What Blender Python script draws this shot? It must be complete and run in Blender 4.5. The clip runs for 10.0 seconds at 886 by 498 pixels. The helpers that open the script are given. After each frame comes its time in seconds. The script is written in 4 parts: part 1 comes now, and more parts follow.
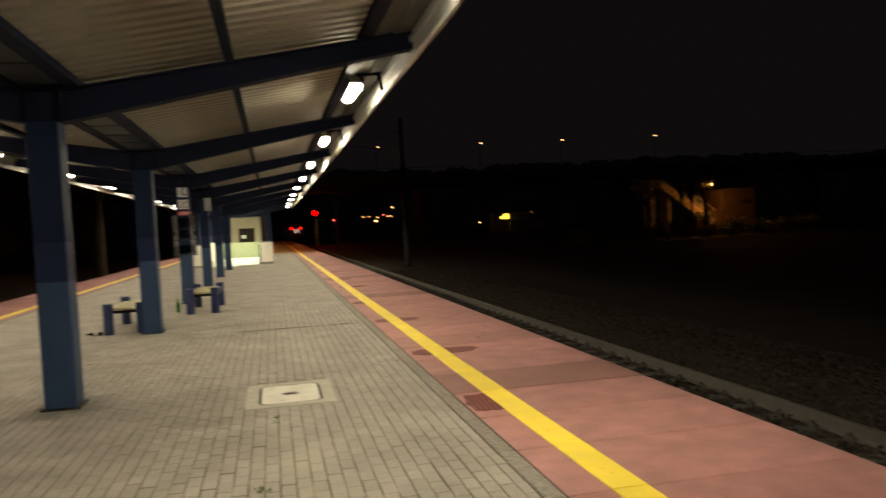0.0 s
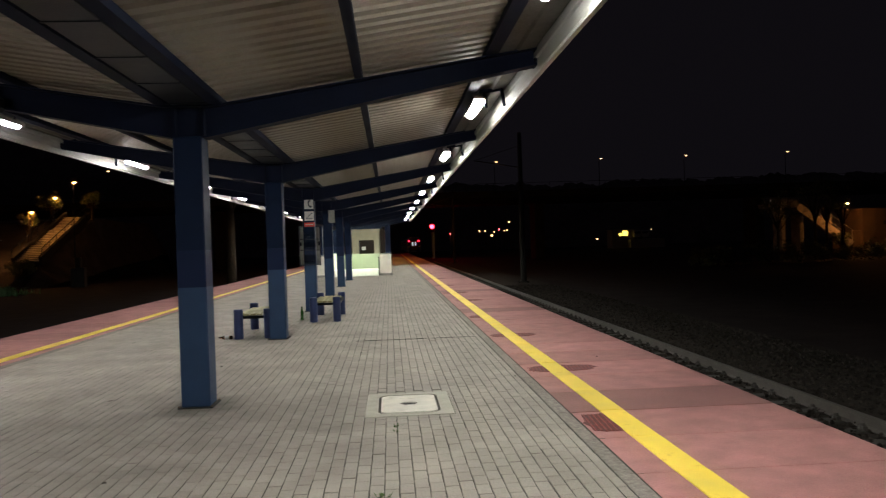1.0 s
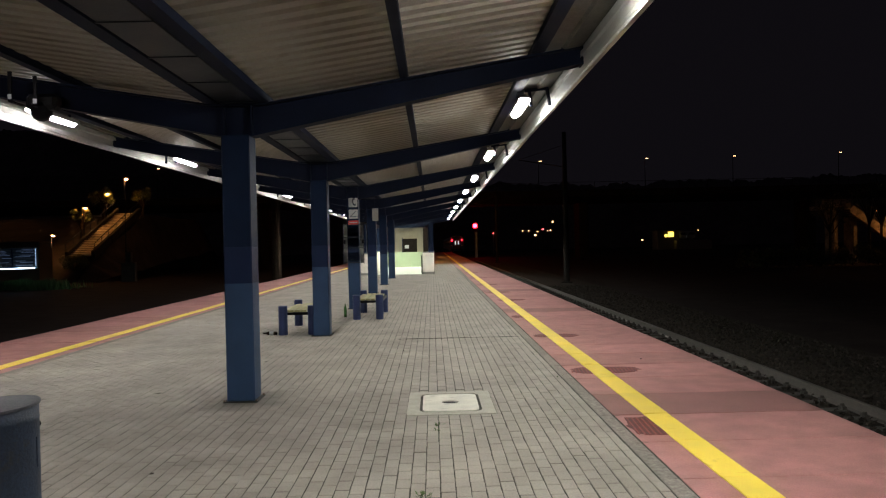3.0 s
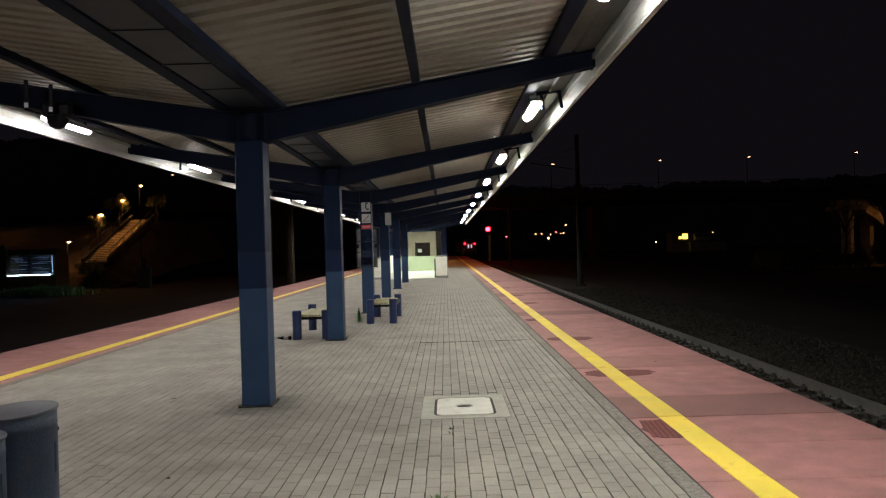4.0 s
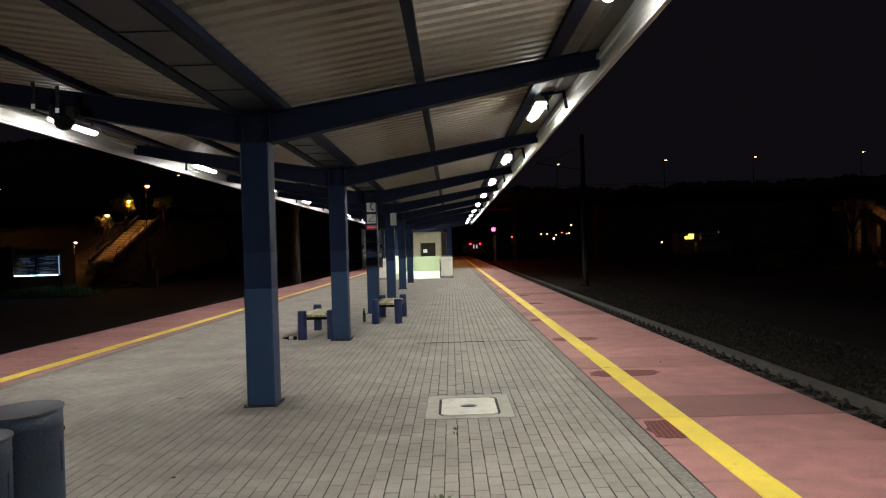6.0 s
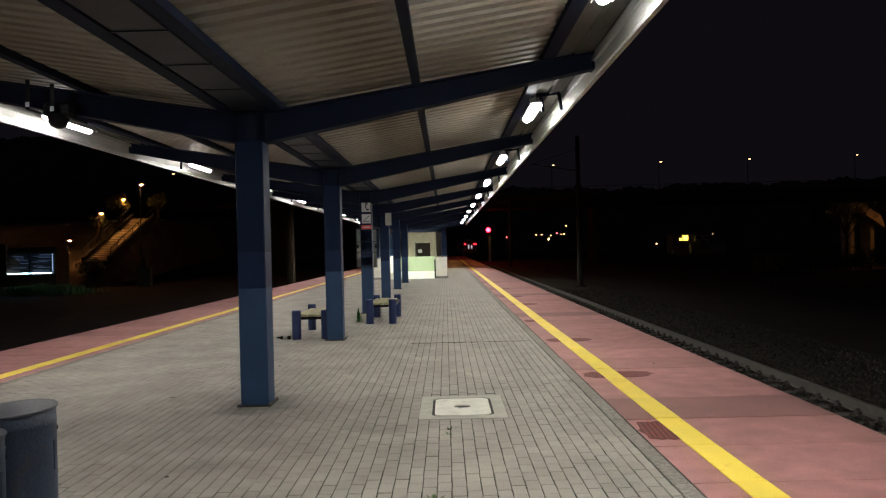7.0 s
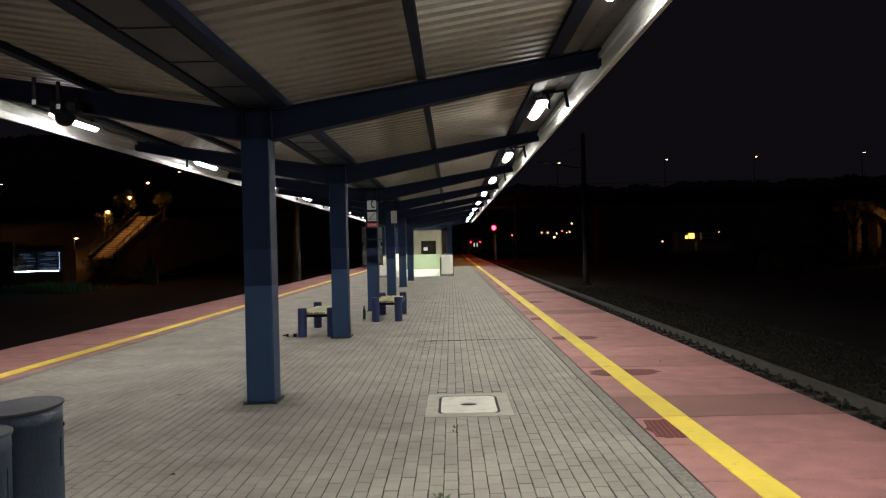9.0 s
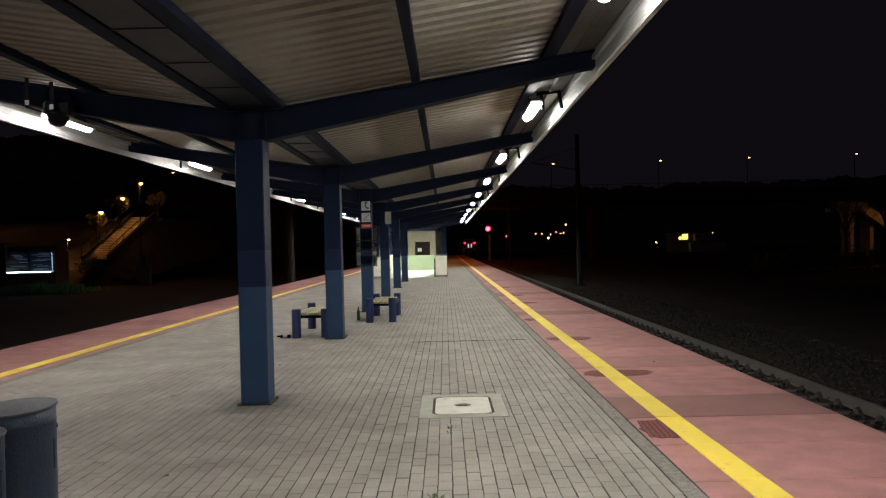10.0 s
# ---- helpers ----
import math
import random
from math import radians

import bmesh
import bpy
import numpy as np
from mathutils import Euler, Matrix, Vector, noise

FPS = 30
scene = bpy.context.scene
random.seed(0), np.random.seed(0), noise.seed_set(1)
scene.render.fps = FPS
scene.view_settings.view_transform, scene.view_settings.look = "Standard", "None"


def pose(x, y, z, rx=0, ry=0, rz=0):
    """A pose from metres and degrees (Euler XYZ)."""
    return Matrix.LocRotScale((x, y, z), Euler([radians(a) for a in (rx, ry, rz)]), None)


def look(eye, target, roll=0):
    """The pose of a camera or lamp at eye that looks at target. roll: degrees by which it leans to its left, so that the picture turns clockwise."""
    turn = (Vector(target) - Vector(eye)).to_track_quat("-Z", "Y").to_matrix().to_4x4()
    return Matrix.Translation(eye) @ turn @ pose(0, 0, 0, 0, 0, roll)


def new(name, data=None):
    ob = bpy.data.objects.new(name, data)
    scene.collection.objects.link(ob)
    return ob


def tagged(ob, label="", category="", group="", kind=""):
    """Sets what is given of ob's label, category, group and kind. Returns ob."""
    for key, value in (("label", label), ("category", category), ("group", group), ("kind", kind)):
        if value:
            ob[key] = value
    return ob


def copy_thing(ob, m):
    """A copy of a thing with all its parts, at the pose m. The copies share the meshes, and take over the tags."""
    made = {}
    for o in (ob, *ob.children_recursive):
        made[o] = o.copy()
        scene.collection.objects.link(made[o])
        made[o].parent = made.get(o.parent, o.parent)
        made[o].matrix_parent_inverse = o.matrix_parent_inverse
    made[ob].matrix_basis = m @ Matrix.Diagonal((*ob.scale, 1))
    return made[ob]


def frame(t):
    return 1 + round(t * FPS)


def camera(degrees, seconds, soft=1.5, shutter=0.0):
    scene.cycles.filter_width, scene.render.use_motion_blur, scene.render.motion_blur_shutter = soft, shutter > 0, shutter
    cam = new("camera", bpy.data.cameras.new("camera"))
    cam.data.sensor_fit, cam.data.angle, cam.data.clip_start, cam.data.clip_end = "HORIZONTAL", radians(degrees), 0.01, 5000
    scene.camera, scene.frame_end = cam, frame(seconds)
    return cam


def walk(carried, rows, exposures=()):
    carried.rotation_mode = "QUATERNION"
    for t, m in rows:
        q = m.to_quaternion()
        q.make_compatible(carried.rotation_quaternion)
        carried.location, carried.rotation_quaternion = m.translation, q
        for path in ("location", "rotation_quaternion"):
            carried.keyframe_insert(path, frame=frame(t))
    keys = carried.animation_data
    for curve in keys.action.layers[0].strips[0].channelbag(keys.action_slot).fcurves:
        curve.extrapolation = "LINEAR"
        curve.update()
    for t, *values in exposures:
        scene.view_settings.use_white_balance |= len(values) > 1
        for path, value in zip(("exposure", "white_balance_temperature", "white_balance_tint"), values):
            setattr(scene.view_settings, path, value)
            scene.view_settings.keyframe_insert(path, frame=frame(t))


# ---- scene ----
cam = camera(59.0, 10.0, soft=1.2, shutter=0.6)
PATH = [
    (0, (0.134, 0.339, 1.639), (0.559, 2.292, 1.575), -3.1),
    (0.5, (0.09, 0.325, 1.647), (0.33, 2.31, 1.62), -2.7),
    (1, (0.081, 0.311, 1.646), (0.217, 2.306, 1.632), -1.9),
    (1.5, (0.073, 0.311, 1.646), (0.157, 2.31, 1.636), -1.6),
    (2, (0.074, 0.31, 1.648), (0.123, 2.309, 1.634), -1.5),
    (3.5, (0.076, 0.317, 1.647), (0.091, 2.317, 1.634), -1.4),
    (4, (0.076, 0.307, 1.647), (0.07, 2.307, 1.644), -1.7),
    (4.5, (0.076, 0.312, 1.646), (0.064, 2.312, 1.65), -1.7),
    (5, (0.084, 0.305, 1.647), (0.063, 2.304, 1.646), -1.7),
    (5.5, (0.085, 0.3, 1.646), (0.061, 2.3, 1.644), -1.8),
    (7, (0.092, 0.279, 1.653), (0.085, 2.279, 1.651), -1.4),
    (7.5, (0.086, 0.286, 1.65), (0.074, 2.286, 1.647), -1.2),
    (8, (0.084, 0.285, 1.65), (0.065, 2.285, 1.646), -1.1),
    (8.5, (0.081, 0.306, 1.647), (0.058, 2.306, 1.643), -1.3),
    (9, (0.085, 0.298, 1.649), (0.064, 2.297, 1.642), -1.4),
    (9.5, (0.087, 0.303, 1.649), (0.076, 2.303, 1.641), -1.4),
    (10, (0.085, 0.29, 1.649), (0.079, 2.29, 1.644), -1.4),
]
walk(cam, [(t, look(eye, target, roll)) for t, eye, target, roll in PATH],
     exposures=[(0, 0.03, 8700, 5), (0.25, 0.03, 7300, 6), (0.5, 0.03, 6420, 7), (10, 0, 6380, 7)])

# ---------- world and exposure ----------
scene.view_settings.exposure = 0.0
world = bpy.data.worlds.new("night")
scene.world = world
world.use_nodes = True
wn = world.node_tree.nodes
wn["Background"].inputs["Color"].default_value = (0.75, 0.62, 0.85, 1)
wn["Background"].inputs["Strength"].default_value = 0.0056

LAMP_POWER = 264.0       # canopy tubes
SODIUM = (1.0, 0.4, 0.1)
XC = -1.99              # the column axis
EDGE_R, EDGE_L = 3.74, -7.94
PAVE_R, PAVE_L = 1.6, -5.75
Y0, Y1 = -8.0, 150.0    # platform ends
CY0, CY1 = -9.3, 62.7   # canopy ends
BAY = 6.0
FIRST = 8.7             # front face of the first column ahead
RAIL_Z = -0.76
TRACK_X = 5.43


# ---------- materials ----------
def material(name, color, rough=0.7, metal=0.0, vary=0.15, scale=8.0, fine=90.0, bump=0.15,
             island=0.0, rand=0.0, spots=None, emit=None, strength=0.0):
    """Base colour with variation at two scales, random tone for each piece, stains and fine relief."""
    m = bpy.data.materials.new(name)
    m.use_nodes = True
    nt = m.node_tree
    n, l = nt.nodes, nt.links
    b = n["Principled BSDF"]
    b.inputs["Roughness"].default_value = rough
    b.inputs["Metallic"].default_value = metal
    tc = n.new("ShaderNodeTexCoord")
    geo = n.new("ShaderNodeNewGeometry")
    big = n.new("ShaderNodeTexNoise")
    big.inputs["Scale"].default_value = scale
    big.inputs["Detail"].default_value = 5
    small = n.new("ShaderNodeTexNoise")
    small.inputs["Scale"].default_value = fine
    small.inputs["Detail"].default_value = 3
    l.new(geo.outputs["Position"], big.inputs["Vector"])
    l.new(geo.outputs["Position"], small.inputs["Vector"])
    tone = n.new("ShaderNodeMapRange")
    tone.inputs["From Min"].default_value, tone.inputs["From Max"].default_value = 0.3, 0.7
    tone.inputs["To Min"].default_value, tone.inputs["To Max"].default_value = 1 - vary, 1 + vary
    l.new(big.outputs["Fac"], tone.inputs["Value"])
    tone2 = n.new("ShaderNodeMapRange")
    tone2.inputs["From Min"].default_value, tone2.inputs["From Max"].default_value = 0.3, 0.7
    tone2.inputs["To Min"].default_value, tone2.inputs["To Max"].default_value = 1 - vary * 0.7, 1 + vary * 0.7
    l.new(small.outputs["Fac"], tone2.inputs["Value"])
    mul = n.new("ShaderNodeMath")
    mul.operation = "MULTIPLY"
    l.new(tone.outputs["Result"], mul.inputs[0])
    l.new(tone2.outputs["Result"], mul.inputs[1])
    last = mul.outputs[0]
    for amount, node, socket in ((island, geo, "Random Per Island"), (rand, n.new("ShaderNodeObjectInfo"), "Random")):
        if amount:
            r = n.new("ShaderNodeMapRange")
            r.inputs["To Min"].default_value, r.inputs["To Max"].default_value = 1 - amount, 1 + amount
            l.new(node.outputs[socket], r.inputs["Value"])
            k = n.new("ShaderNodeMath")
            k.operation = "MULTIPLY"
            l.new(last, k.inputs[0])
            l.new(r.outputs["Result"], k.inputs[1])
            last = k.outputs[0]
    col = n.new("ShaderNodeVectorMath")
    col.operation = "SCALE"
    col.inputs[0].default_value = color
    l.new(last, col.inputs["Scale"])
    out = col.outputs["Vector"]
    if spots:
        s_col, s_scale, lo, hi = spots
        st = n.new("ShaderNodeTexNoise")
        st.inputs["Scale"].default_value = s_scale
        st.inputs["Detail"].default_value = 6
        st.inputs["Roughness"].default_value = 0.65
        l.new(geo.outputs["Position"], st.inputs["Vector"])
        ramp = n.new("ShaderNodeMapRange")
        ramp.inputs["From Min"].default_value, ramp.inputs["From Max"].default_value = lo, hi
        l.new(st.outputs["Fac"], ramp.inputs["Value"])
        mix = n.new("ShaderNodeMix")
        mix.data_type = "RGBA"
        mix.inputs["B"].default_value = (*s_col, 1)
        l.new(ramp.outputs["Result"], mix.inputs["Factor"])
        l.new(out, mix.inputs["A"])
        out = mix.outputs["Result"]
    l.new(out, b.inputs["Base Color"])
    rr = n.new("ShaderNodeMapRange")
    rr.inputs["To Min"].default_value, rr.inputs["To Max"].default_value = max(0.03, rough - 0.12), min(1, rough + 0.12)
    l.new(big.outputs["Fac"], rr.inputs["Value"])
    l.new(rr.outputs["Result"], b.inputs["Roughness"])
    if bump:
        bp = n.new("ShaderNodeBump")
        bp.inputs["Strength"].default_value = bump
        bp.inputs["Distance"].default_value = 0.01
        l.new(small.outputs["Fac"], bp.inputs["Height"])
        l.new(bp.outputs["Normal"], b.inputs["Normal"])
    if emit:
        b.inputs["Emission Color"].default_value = (*emit, 1)
        b.inputs["Emission Strength"].default_value = strength
    return m


def glow(name, color, strength):
    m = bpy.data.materials.new(name)
    m.use_nodes = True
    b = m.node_tree.nodes["Principled BSDF"]
    b.inputs["Base Color"].default_value = (0.8, 0.8, 0.8, 1)
    b.inputs["Emission Color"].default_value = (*color, 1)
    b.inputs["Emission Strength"].default_value = strength
    return m


def glass(name, color=(0.9, 0.93, 0.95)):
    m = bpy.data.materials.new(name)
    m.use_nodes = True
    b = m.node_tree.nodes["Principled BSDF"]
    b.inputs["Base Color"].default_value = (*color, 1)
    b.inputs["Roughness"].default_value = 0.06
    b.inputs["Transmission Weight"].default_value = 1.0
    b.inputs["IOR"].default_value = 1.3
    return m


M_PAVER = material("paver_concrete", (0.302, 0.275, 0.235), 0.85, vary=0.19, scale=1.3, fine=70, bump=0.5, island=0.07, spots=((0.2, 0.19, 0.16), 0.9, 0.56, 0.8))
M_PAVER_ONE = material("paver_concrete_piece", (0.302, 0.275, 0.235), 0.85, vary=0.19, scale=1.3, fine=70, bump=0.5, rand=0.07, spots=((0.2, 0.19, 0.16), 0.9, 0.56, 0.8))


def dark_patch(m, centre, reach, color):
    """A darker patch with a ragged edge, multiplied into the paving colour round a place."""
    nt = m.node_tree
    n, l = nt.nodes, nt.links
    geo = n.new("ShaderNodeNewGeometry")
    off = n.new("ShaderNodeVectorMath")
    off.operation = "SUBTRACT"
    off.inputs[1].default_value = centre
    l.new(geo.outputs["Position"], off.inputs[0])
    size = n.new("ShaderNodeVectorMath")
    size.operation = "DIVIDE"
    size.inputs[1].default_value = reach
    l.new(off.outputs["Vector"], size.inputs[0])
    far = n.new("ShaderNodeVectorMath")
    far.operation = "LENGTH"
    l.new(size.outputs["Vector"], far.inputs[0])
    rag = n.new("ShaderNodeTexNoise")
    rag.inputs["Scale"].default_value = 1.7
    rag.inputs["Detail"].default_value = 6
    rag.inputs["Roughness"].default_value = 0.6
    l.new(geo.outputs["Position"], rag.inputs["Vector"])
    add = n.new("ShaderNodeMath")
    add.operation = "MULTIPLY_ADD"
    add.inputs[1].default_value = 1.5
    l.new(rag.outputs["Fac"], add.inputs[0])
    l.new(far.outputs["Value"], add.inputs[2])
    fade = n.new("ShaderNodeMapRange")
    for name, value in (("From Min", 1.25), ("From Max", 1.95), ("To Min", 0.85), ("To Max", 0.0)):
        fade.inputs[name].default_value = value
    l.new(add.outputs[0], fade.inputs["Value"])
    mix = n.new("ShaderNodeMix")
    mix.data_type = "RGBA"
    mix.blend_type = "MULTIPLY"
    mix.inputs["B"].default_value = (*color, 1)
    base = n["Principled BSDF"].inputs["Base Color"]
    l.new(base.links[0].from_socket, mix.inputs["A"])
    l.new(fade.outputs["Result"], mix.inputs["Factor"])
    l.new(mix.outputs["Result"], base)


# a small darker patch round the column base, then a wide paving stain
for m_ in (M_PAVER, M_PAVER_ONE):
    dark_patch(m_, (XC, 8.8, 0), (0.42, 0.5, 1), (0.4, 0.39, 0.38))
    dark_patch(m_, (-1.45, 7.6, 0), (1.25, 1.9, 1), (0.72, 0.71, 0.72))
M_JOINT = material("joint_sand", (0.03, 0.028, 0.018), 0.95, vary=0.3, scale=5, fine=200, bump=0.4)
M_JOINT_SAND = material("pale_joint_sand", (0.062, 0.053, 0.04), 0.95, vary=0.35, scale=2.5, fine=200, bump=0.4)
M_CONCRETE = material("weathered_concrete", (0.26, 0.255, 0.23), 0.88, vary=0.2, scale=2, fine=70, bump=0.4, spots=((0.12, 0.115, 0.1), 3, 0.55, 0.75))
M_RED_RIB = material("red_rib", (0.21, 0.04, 0.032), 0.75, vary=0.25, scale=9, fine=90, bump=0.3)
# near-black base colour for the viaduct, masts and stair walls
M_DARK_CONCRETE = material("dark_concrete", (0.028, 0.026, 0.024), 0.9, vary=0.25, scale=0.6, fine=20, bump=0.3)
M_WEATHERED = material("weathered_footbridge", (0.27, 0.23, 0.19), 0.9, vary=0.3, scale=1.2, fine=30, bump=0.4, spots=((0.05, 0.045, 0.04), 1.4, 0.5, 0.68))
M_KERB = material("kerb_concrete", (0.24, 0.225, 0.2), 0.9, vary=0.26, scale=22, fine=60, bump=0.7, rand=0.08)
M_RED = material("red_slab", (0.37, 0.172, 0.158), 0.8, vary=0.17, scale=3.5, fine=75, bump=0.6, rand=0.12, spots=((0.27, 0.13, 0.115), 1.1, 0.58, 0.85))
M_RED_WORN = material("worn_red_slab", (0.25, 0.115, 0.105), 0.8, vary=0.14, scale=2.2, fine=220, bump=0.3)
M_RED_DARK = material("wet_red_ribs", (0.11, 0.016, 0.013), 0.75, vary=0.25, scale=9, fine=90, bump=0.4)
M_YELLOW = material("yellow_line_paint", (0.93, 0.72, 0.09), 0.48, vary=0.08, scale=2.5, fine=120, bump=0.15, rand=0.06, spots=((0.55, 0.38, 0.05), 5, 0.6, 0.8))
M_COVER = material("pale_cover_concrete", (0.68, 0.66, 0.58), 0.8, vary=0.1, scale=5, fine=130, bump=0.25, spots=((0.36, 0.34, 0.29), 7, 0.55, 0.75))
M_COVER_FRAME = material("cover_surround_concrete", (0.4, 0.38, 0.32), 0.85, vary=0.14, scale=6, fine=120, bump=0.3)
M_DARK = material("dark_gap", (0.02, 0.02, 0.018), 0.9, vary=0.3, bump=0.2)
M_IRON = material("rusty_iron", (0.1, 0.07, 0.05), 0.6, 0.5, vary=0.3, scale=20, fine=150)
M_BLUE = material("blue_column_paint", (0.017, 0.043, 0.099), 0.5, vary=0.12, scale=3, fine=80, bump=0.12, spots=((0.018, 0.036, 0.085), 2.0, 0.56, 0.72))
# upper shaft: a much darker blue than the lower shaft
M_BLUE_UPPER = material("upper_column_blue", (0.0038, 0.0108, 0.031), 0.6, vary=0.14, scale=3, fine=80, bump=0.12)
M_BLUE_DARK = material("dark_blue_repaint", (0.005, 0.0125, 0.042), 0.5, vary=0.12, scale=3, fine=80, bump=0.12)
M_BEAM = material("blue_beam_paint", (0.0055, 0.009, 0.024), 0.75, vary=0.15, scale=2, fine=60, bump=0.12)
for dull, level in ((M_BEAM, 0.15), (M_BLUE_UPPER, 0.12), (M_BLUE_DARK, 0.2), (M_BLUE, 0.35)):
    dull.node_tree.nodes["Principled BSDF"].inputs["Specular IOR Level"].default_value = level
M_SHEET = material("grey_roof_sheet", (0.255, 0.231, 0.196), 0.55, vary=0.08, scale=1.2, fine=40, bump=0.06, spots=((0.16, 0.135, 0.105), 2.5, 0.6, 0.8))
M_SHEET.node_tree.nodes["Principled BSDF"].inputs["Specular IOR Level"].default_value = 0.2
M_FASCIA = material("fascia_sheet", (0.36, 0.36, 0.345), 0.42, vary=0.08, scale=2, fine=40, bump=0.06)
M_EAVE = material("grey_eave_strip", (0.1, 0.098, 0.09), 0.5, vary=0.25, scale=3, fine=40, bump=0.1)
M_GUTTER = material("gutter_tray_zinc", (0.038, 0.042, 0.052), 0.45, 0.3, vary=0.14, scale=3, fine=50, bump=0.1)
M_RUST = material("rusty_flange", (0.075, 0.045, 0.03), 0.75, vary=0.3, scale=6, fine=60, bump=0.3)
M_BLACK = material("black_plastic", (0.015, 0.015, 0.017), 0.4, vary=0.2, bump=0.05)
M_STEEL = material("galvanised_steel", (0.4, 0.41, 0.42), 0.4, 0.8, vary=0.12, scale=9, fine=60)
M_BIN = material("dark_blue_bin_paint", (0.0165, 0.029, 0.056), 0.6, vary=0.3, scale=7, fine=70, bump=0.3, spots=((0.03, 0.028, 0.03), 14, 0.56, 0.7))
M_BIN_LID = material("grey_bin_lid_paint", (0.05, 0.052, 0.066), 0.55, vary=0.22, scale=9, fine=80, bump=0.5, spots=((0.02, 0.022, 0.03), 8, 0.55, 0.7))
M_WOOD = material("yellow_bench_slat", (0.31, 0.28, 0.13), 0.55, vary=0.15, scale=10, fine=120, bump=0.2, rand=0.12, spots=((0.6, 0.55, 0.35), 6, 0.58, 0.7))
M_POST = material("blue_bench_post", (0.014, 0.026, 0.09), 0.5, vary=0.15, scale=8, fine=90, bump=0.15)
M_WHITE = material("white_render", (0.84, 0.82, 0.72), 0.85, vary=0.06, scale=2, fine=80, bump=0.2, spots=((0.5, 0.48, 0.4), 1.5, 0.6, 0.85))
M_GREENWALL = material("pale_green_render", (0.26, 0.3, 0.2), 0.8, vary=0.06, scale=2, fine=80, bump=0.15)
M_CREAM = material("cream_render", (0.215, 0.19, 0.135), 0.85, vary=0.1, scale=2, fine=80, bump=0.2, spots=((0.25, 0.22, 0.16), 1.5, 0.58, 0.8))
M_TILE = material("pale_tile", (0.6, 0.62, 0.52), 0.5, vary=0.05, scale=3, fine=60, bump=0.05)
M_BROWN = material("brown_door", (0.013, 0.009, 0.007), 0.55, vary=0.2, scale=6, fine=60)
M_PLATE_WHITE = material("white_plate", (0.4, 0.4, 0.38), 0.45, vary=0.04, bump=0.02)
M_PLATE_RED = material("red_plate", (0.45, 0.04, 0.03), 0.5, vary=0.08, bump=0.02)
M_INK = material("dark_ink", (0.03, 0.035, 0.05), 0.5, vary=0.05, bump=0.0)
M_ACRYLIC = glass("board_acrylic", (0.97, 0.98, 0.98))
M_ACRYLIC.node_tree.nodes["Principled BSDF"].inputs["IOR"].default_value = 1.08
M_GLASS = glass("green_bottle_glass", (0.1, 0.3, 0.08))
M_BOTTLE = glass("brown_bottle_glass", (0.12, 0.05, 0.02))
M_GROUND = material("dark_earth", (0.03, 0.025, 0.024), 0.95, vary=0.3, scale=0.8, fine=12, bump=0.6)
M_BACKDROP = material("backdrop_fill", (0.12, 0.105, 0.1), 0.95, vary=0.3, scale=0.1, fine=0.6, bump=0.0)
M_BALLAST = material("ballast_stone", (0.04, 0.034, 0.029), 0.9, vary=0.25, scale=9, fine=60, bump=0.5, island=0.45)
for dull in (M_GROUND, M_BALLAST, M_DARK_CONCRETE, M_BROWN, M_GUTTER, M_BLACK, M_EAVE, M_KERB):
    dull.node_tree.nodes["Principled BSDF"].inputs["Specular IOR Level"].default_value = 0.05
M_STEP = material("pale_step_concrete", (0.7, 0.64, 0.54), 0.85, vary=0.2, scale=3, fine=60, bump=0.3)
M_RAIL = material("rail_steel", (0.08, 0.071, 0.062), 0.6, 0.1, vary=0.2, scale=6, fine=80, bump=0.2)
M_SLEEPER = material("sleeper_concrete", (0.05, 0.045, 0.04), 0.9, vary=0.25, scale=4, fine=60, bump=0.4)
M_LEAF = material("foliage", (0.075, 0.085, 0.03), 0.7, vary=0.3, scale=3, fine=30, bump=0.0, island=0.4)
M_WEED = material("weed_leaves", (0.07, 0.125, 0.03), 0.7, vary=0.3, scale=8, fine=60, bump=0.0)
M_GRASS = material("grass_blades", (0.09, 0.22, 0.09), 0.7, vary=0.3, scale=2, fine=30, bump=0.0, island=0.4)
M_BARK = material("bark", (0.035, 0.026, 0.018), 0.9, vary=0.3, scale=6, fine=40, bump=0.8)
M_BARK.node_tree.nodes["Principled BSDF"].inputs["Specular IOR Level"].default_value = 0.05
M_BRICKWALL = material("ochre_plaster", (0.09, 0.055, 0.03), 0.9, vary=0.2, scale=1.0, fine=30, bump=0.3)
M_TUBE = glow("lamp_tube", (1.0, 0.965, 0.9), LAMP_POWER)
M_TUBE_OLD = glow("older_lamp_tube", (1.0, 0.945, 0.92), LAMP_POWER * 0.8)
M_TUBE_WORN = glow("worn_lamp_tube", (1.0, 0.93, 0.93), LAMP_POWER * 0.4)
M_STAIR_TUBE = glow("stair_tube", (0.93, 1.0, 0.82), 300)
M_SODIUM = glow("sodium_lamp", SODIUM, 1700)
M_SODIUM_FAR = glow("sodium_lamp_far", (1.0, 0.5, 0.22), 6)
M_SODIUM_BRIDGE = glow("sodium_bridge_lamp", SODIUM, 4200)
M_SODIUM_PLATFORM = glow("sodium_platform_lamp", SODIUM, 6000)
M_SMALL_RED = glow("small_red_lamp", (1.0, 0.05, 0.08), 20)
M_RED_LIGHT = glow("red_signal_lens", (1.0, 0.002, 0.006), 160)
M_TAIL = glow("red_tail_lens", (1.0, 0.003, 0.01), 60)
M_LIT = glow("lit_coach_pane", (0.75, 0.85, 0.9), 0.6)
M_COLD = glow("cold_strip_light", (0.5, 0.72, 1.0), 28)
M_COLD_DIM = glow("dim_cold_slot", (0.5, 0.7, 1.0), 1.6)
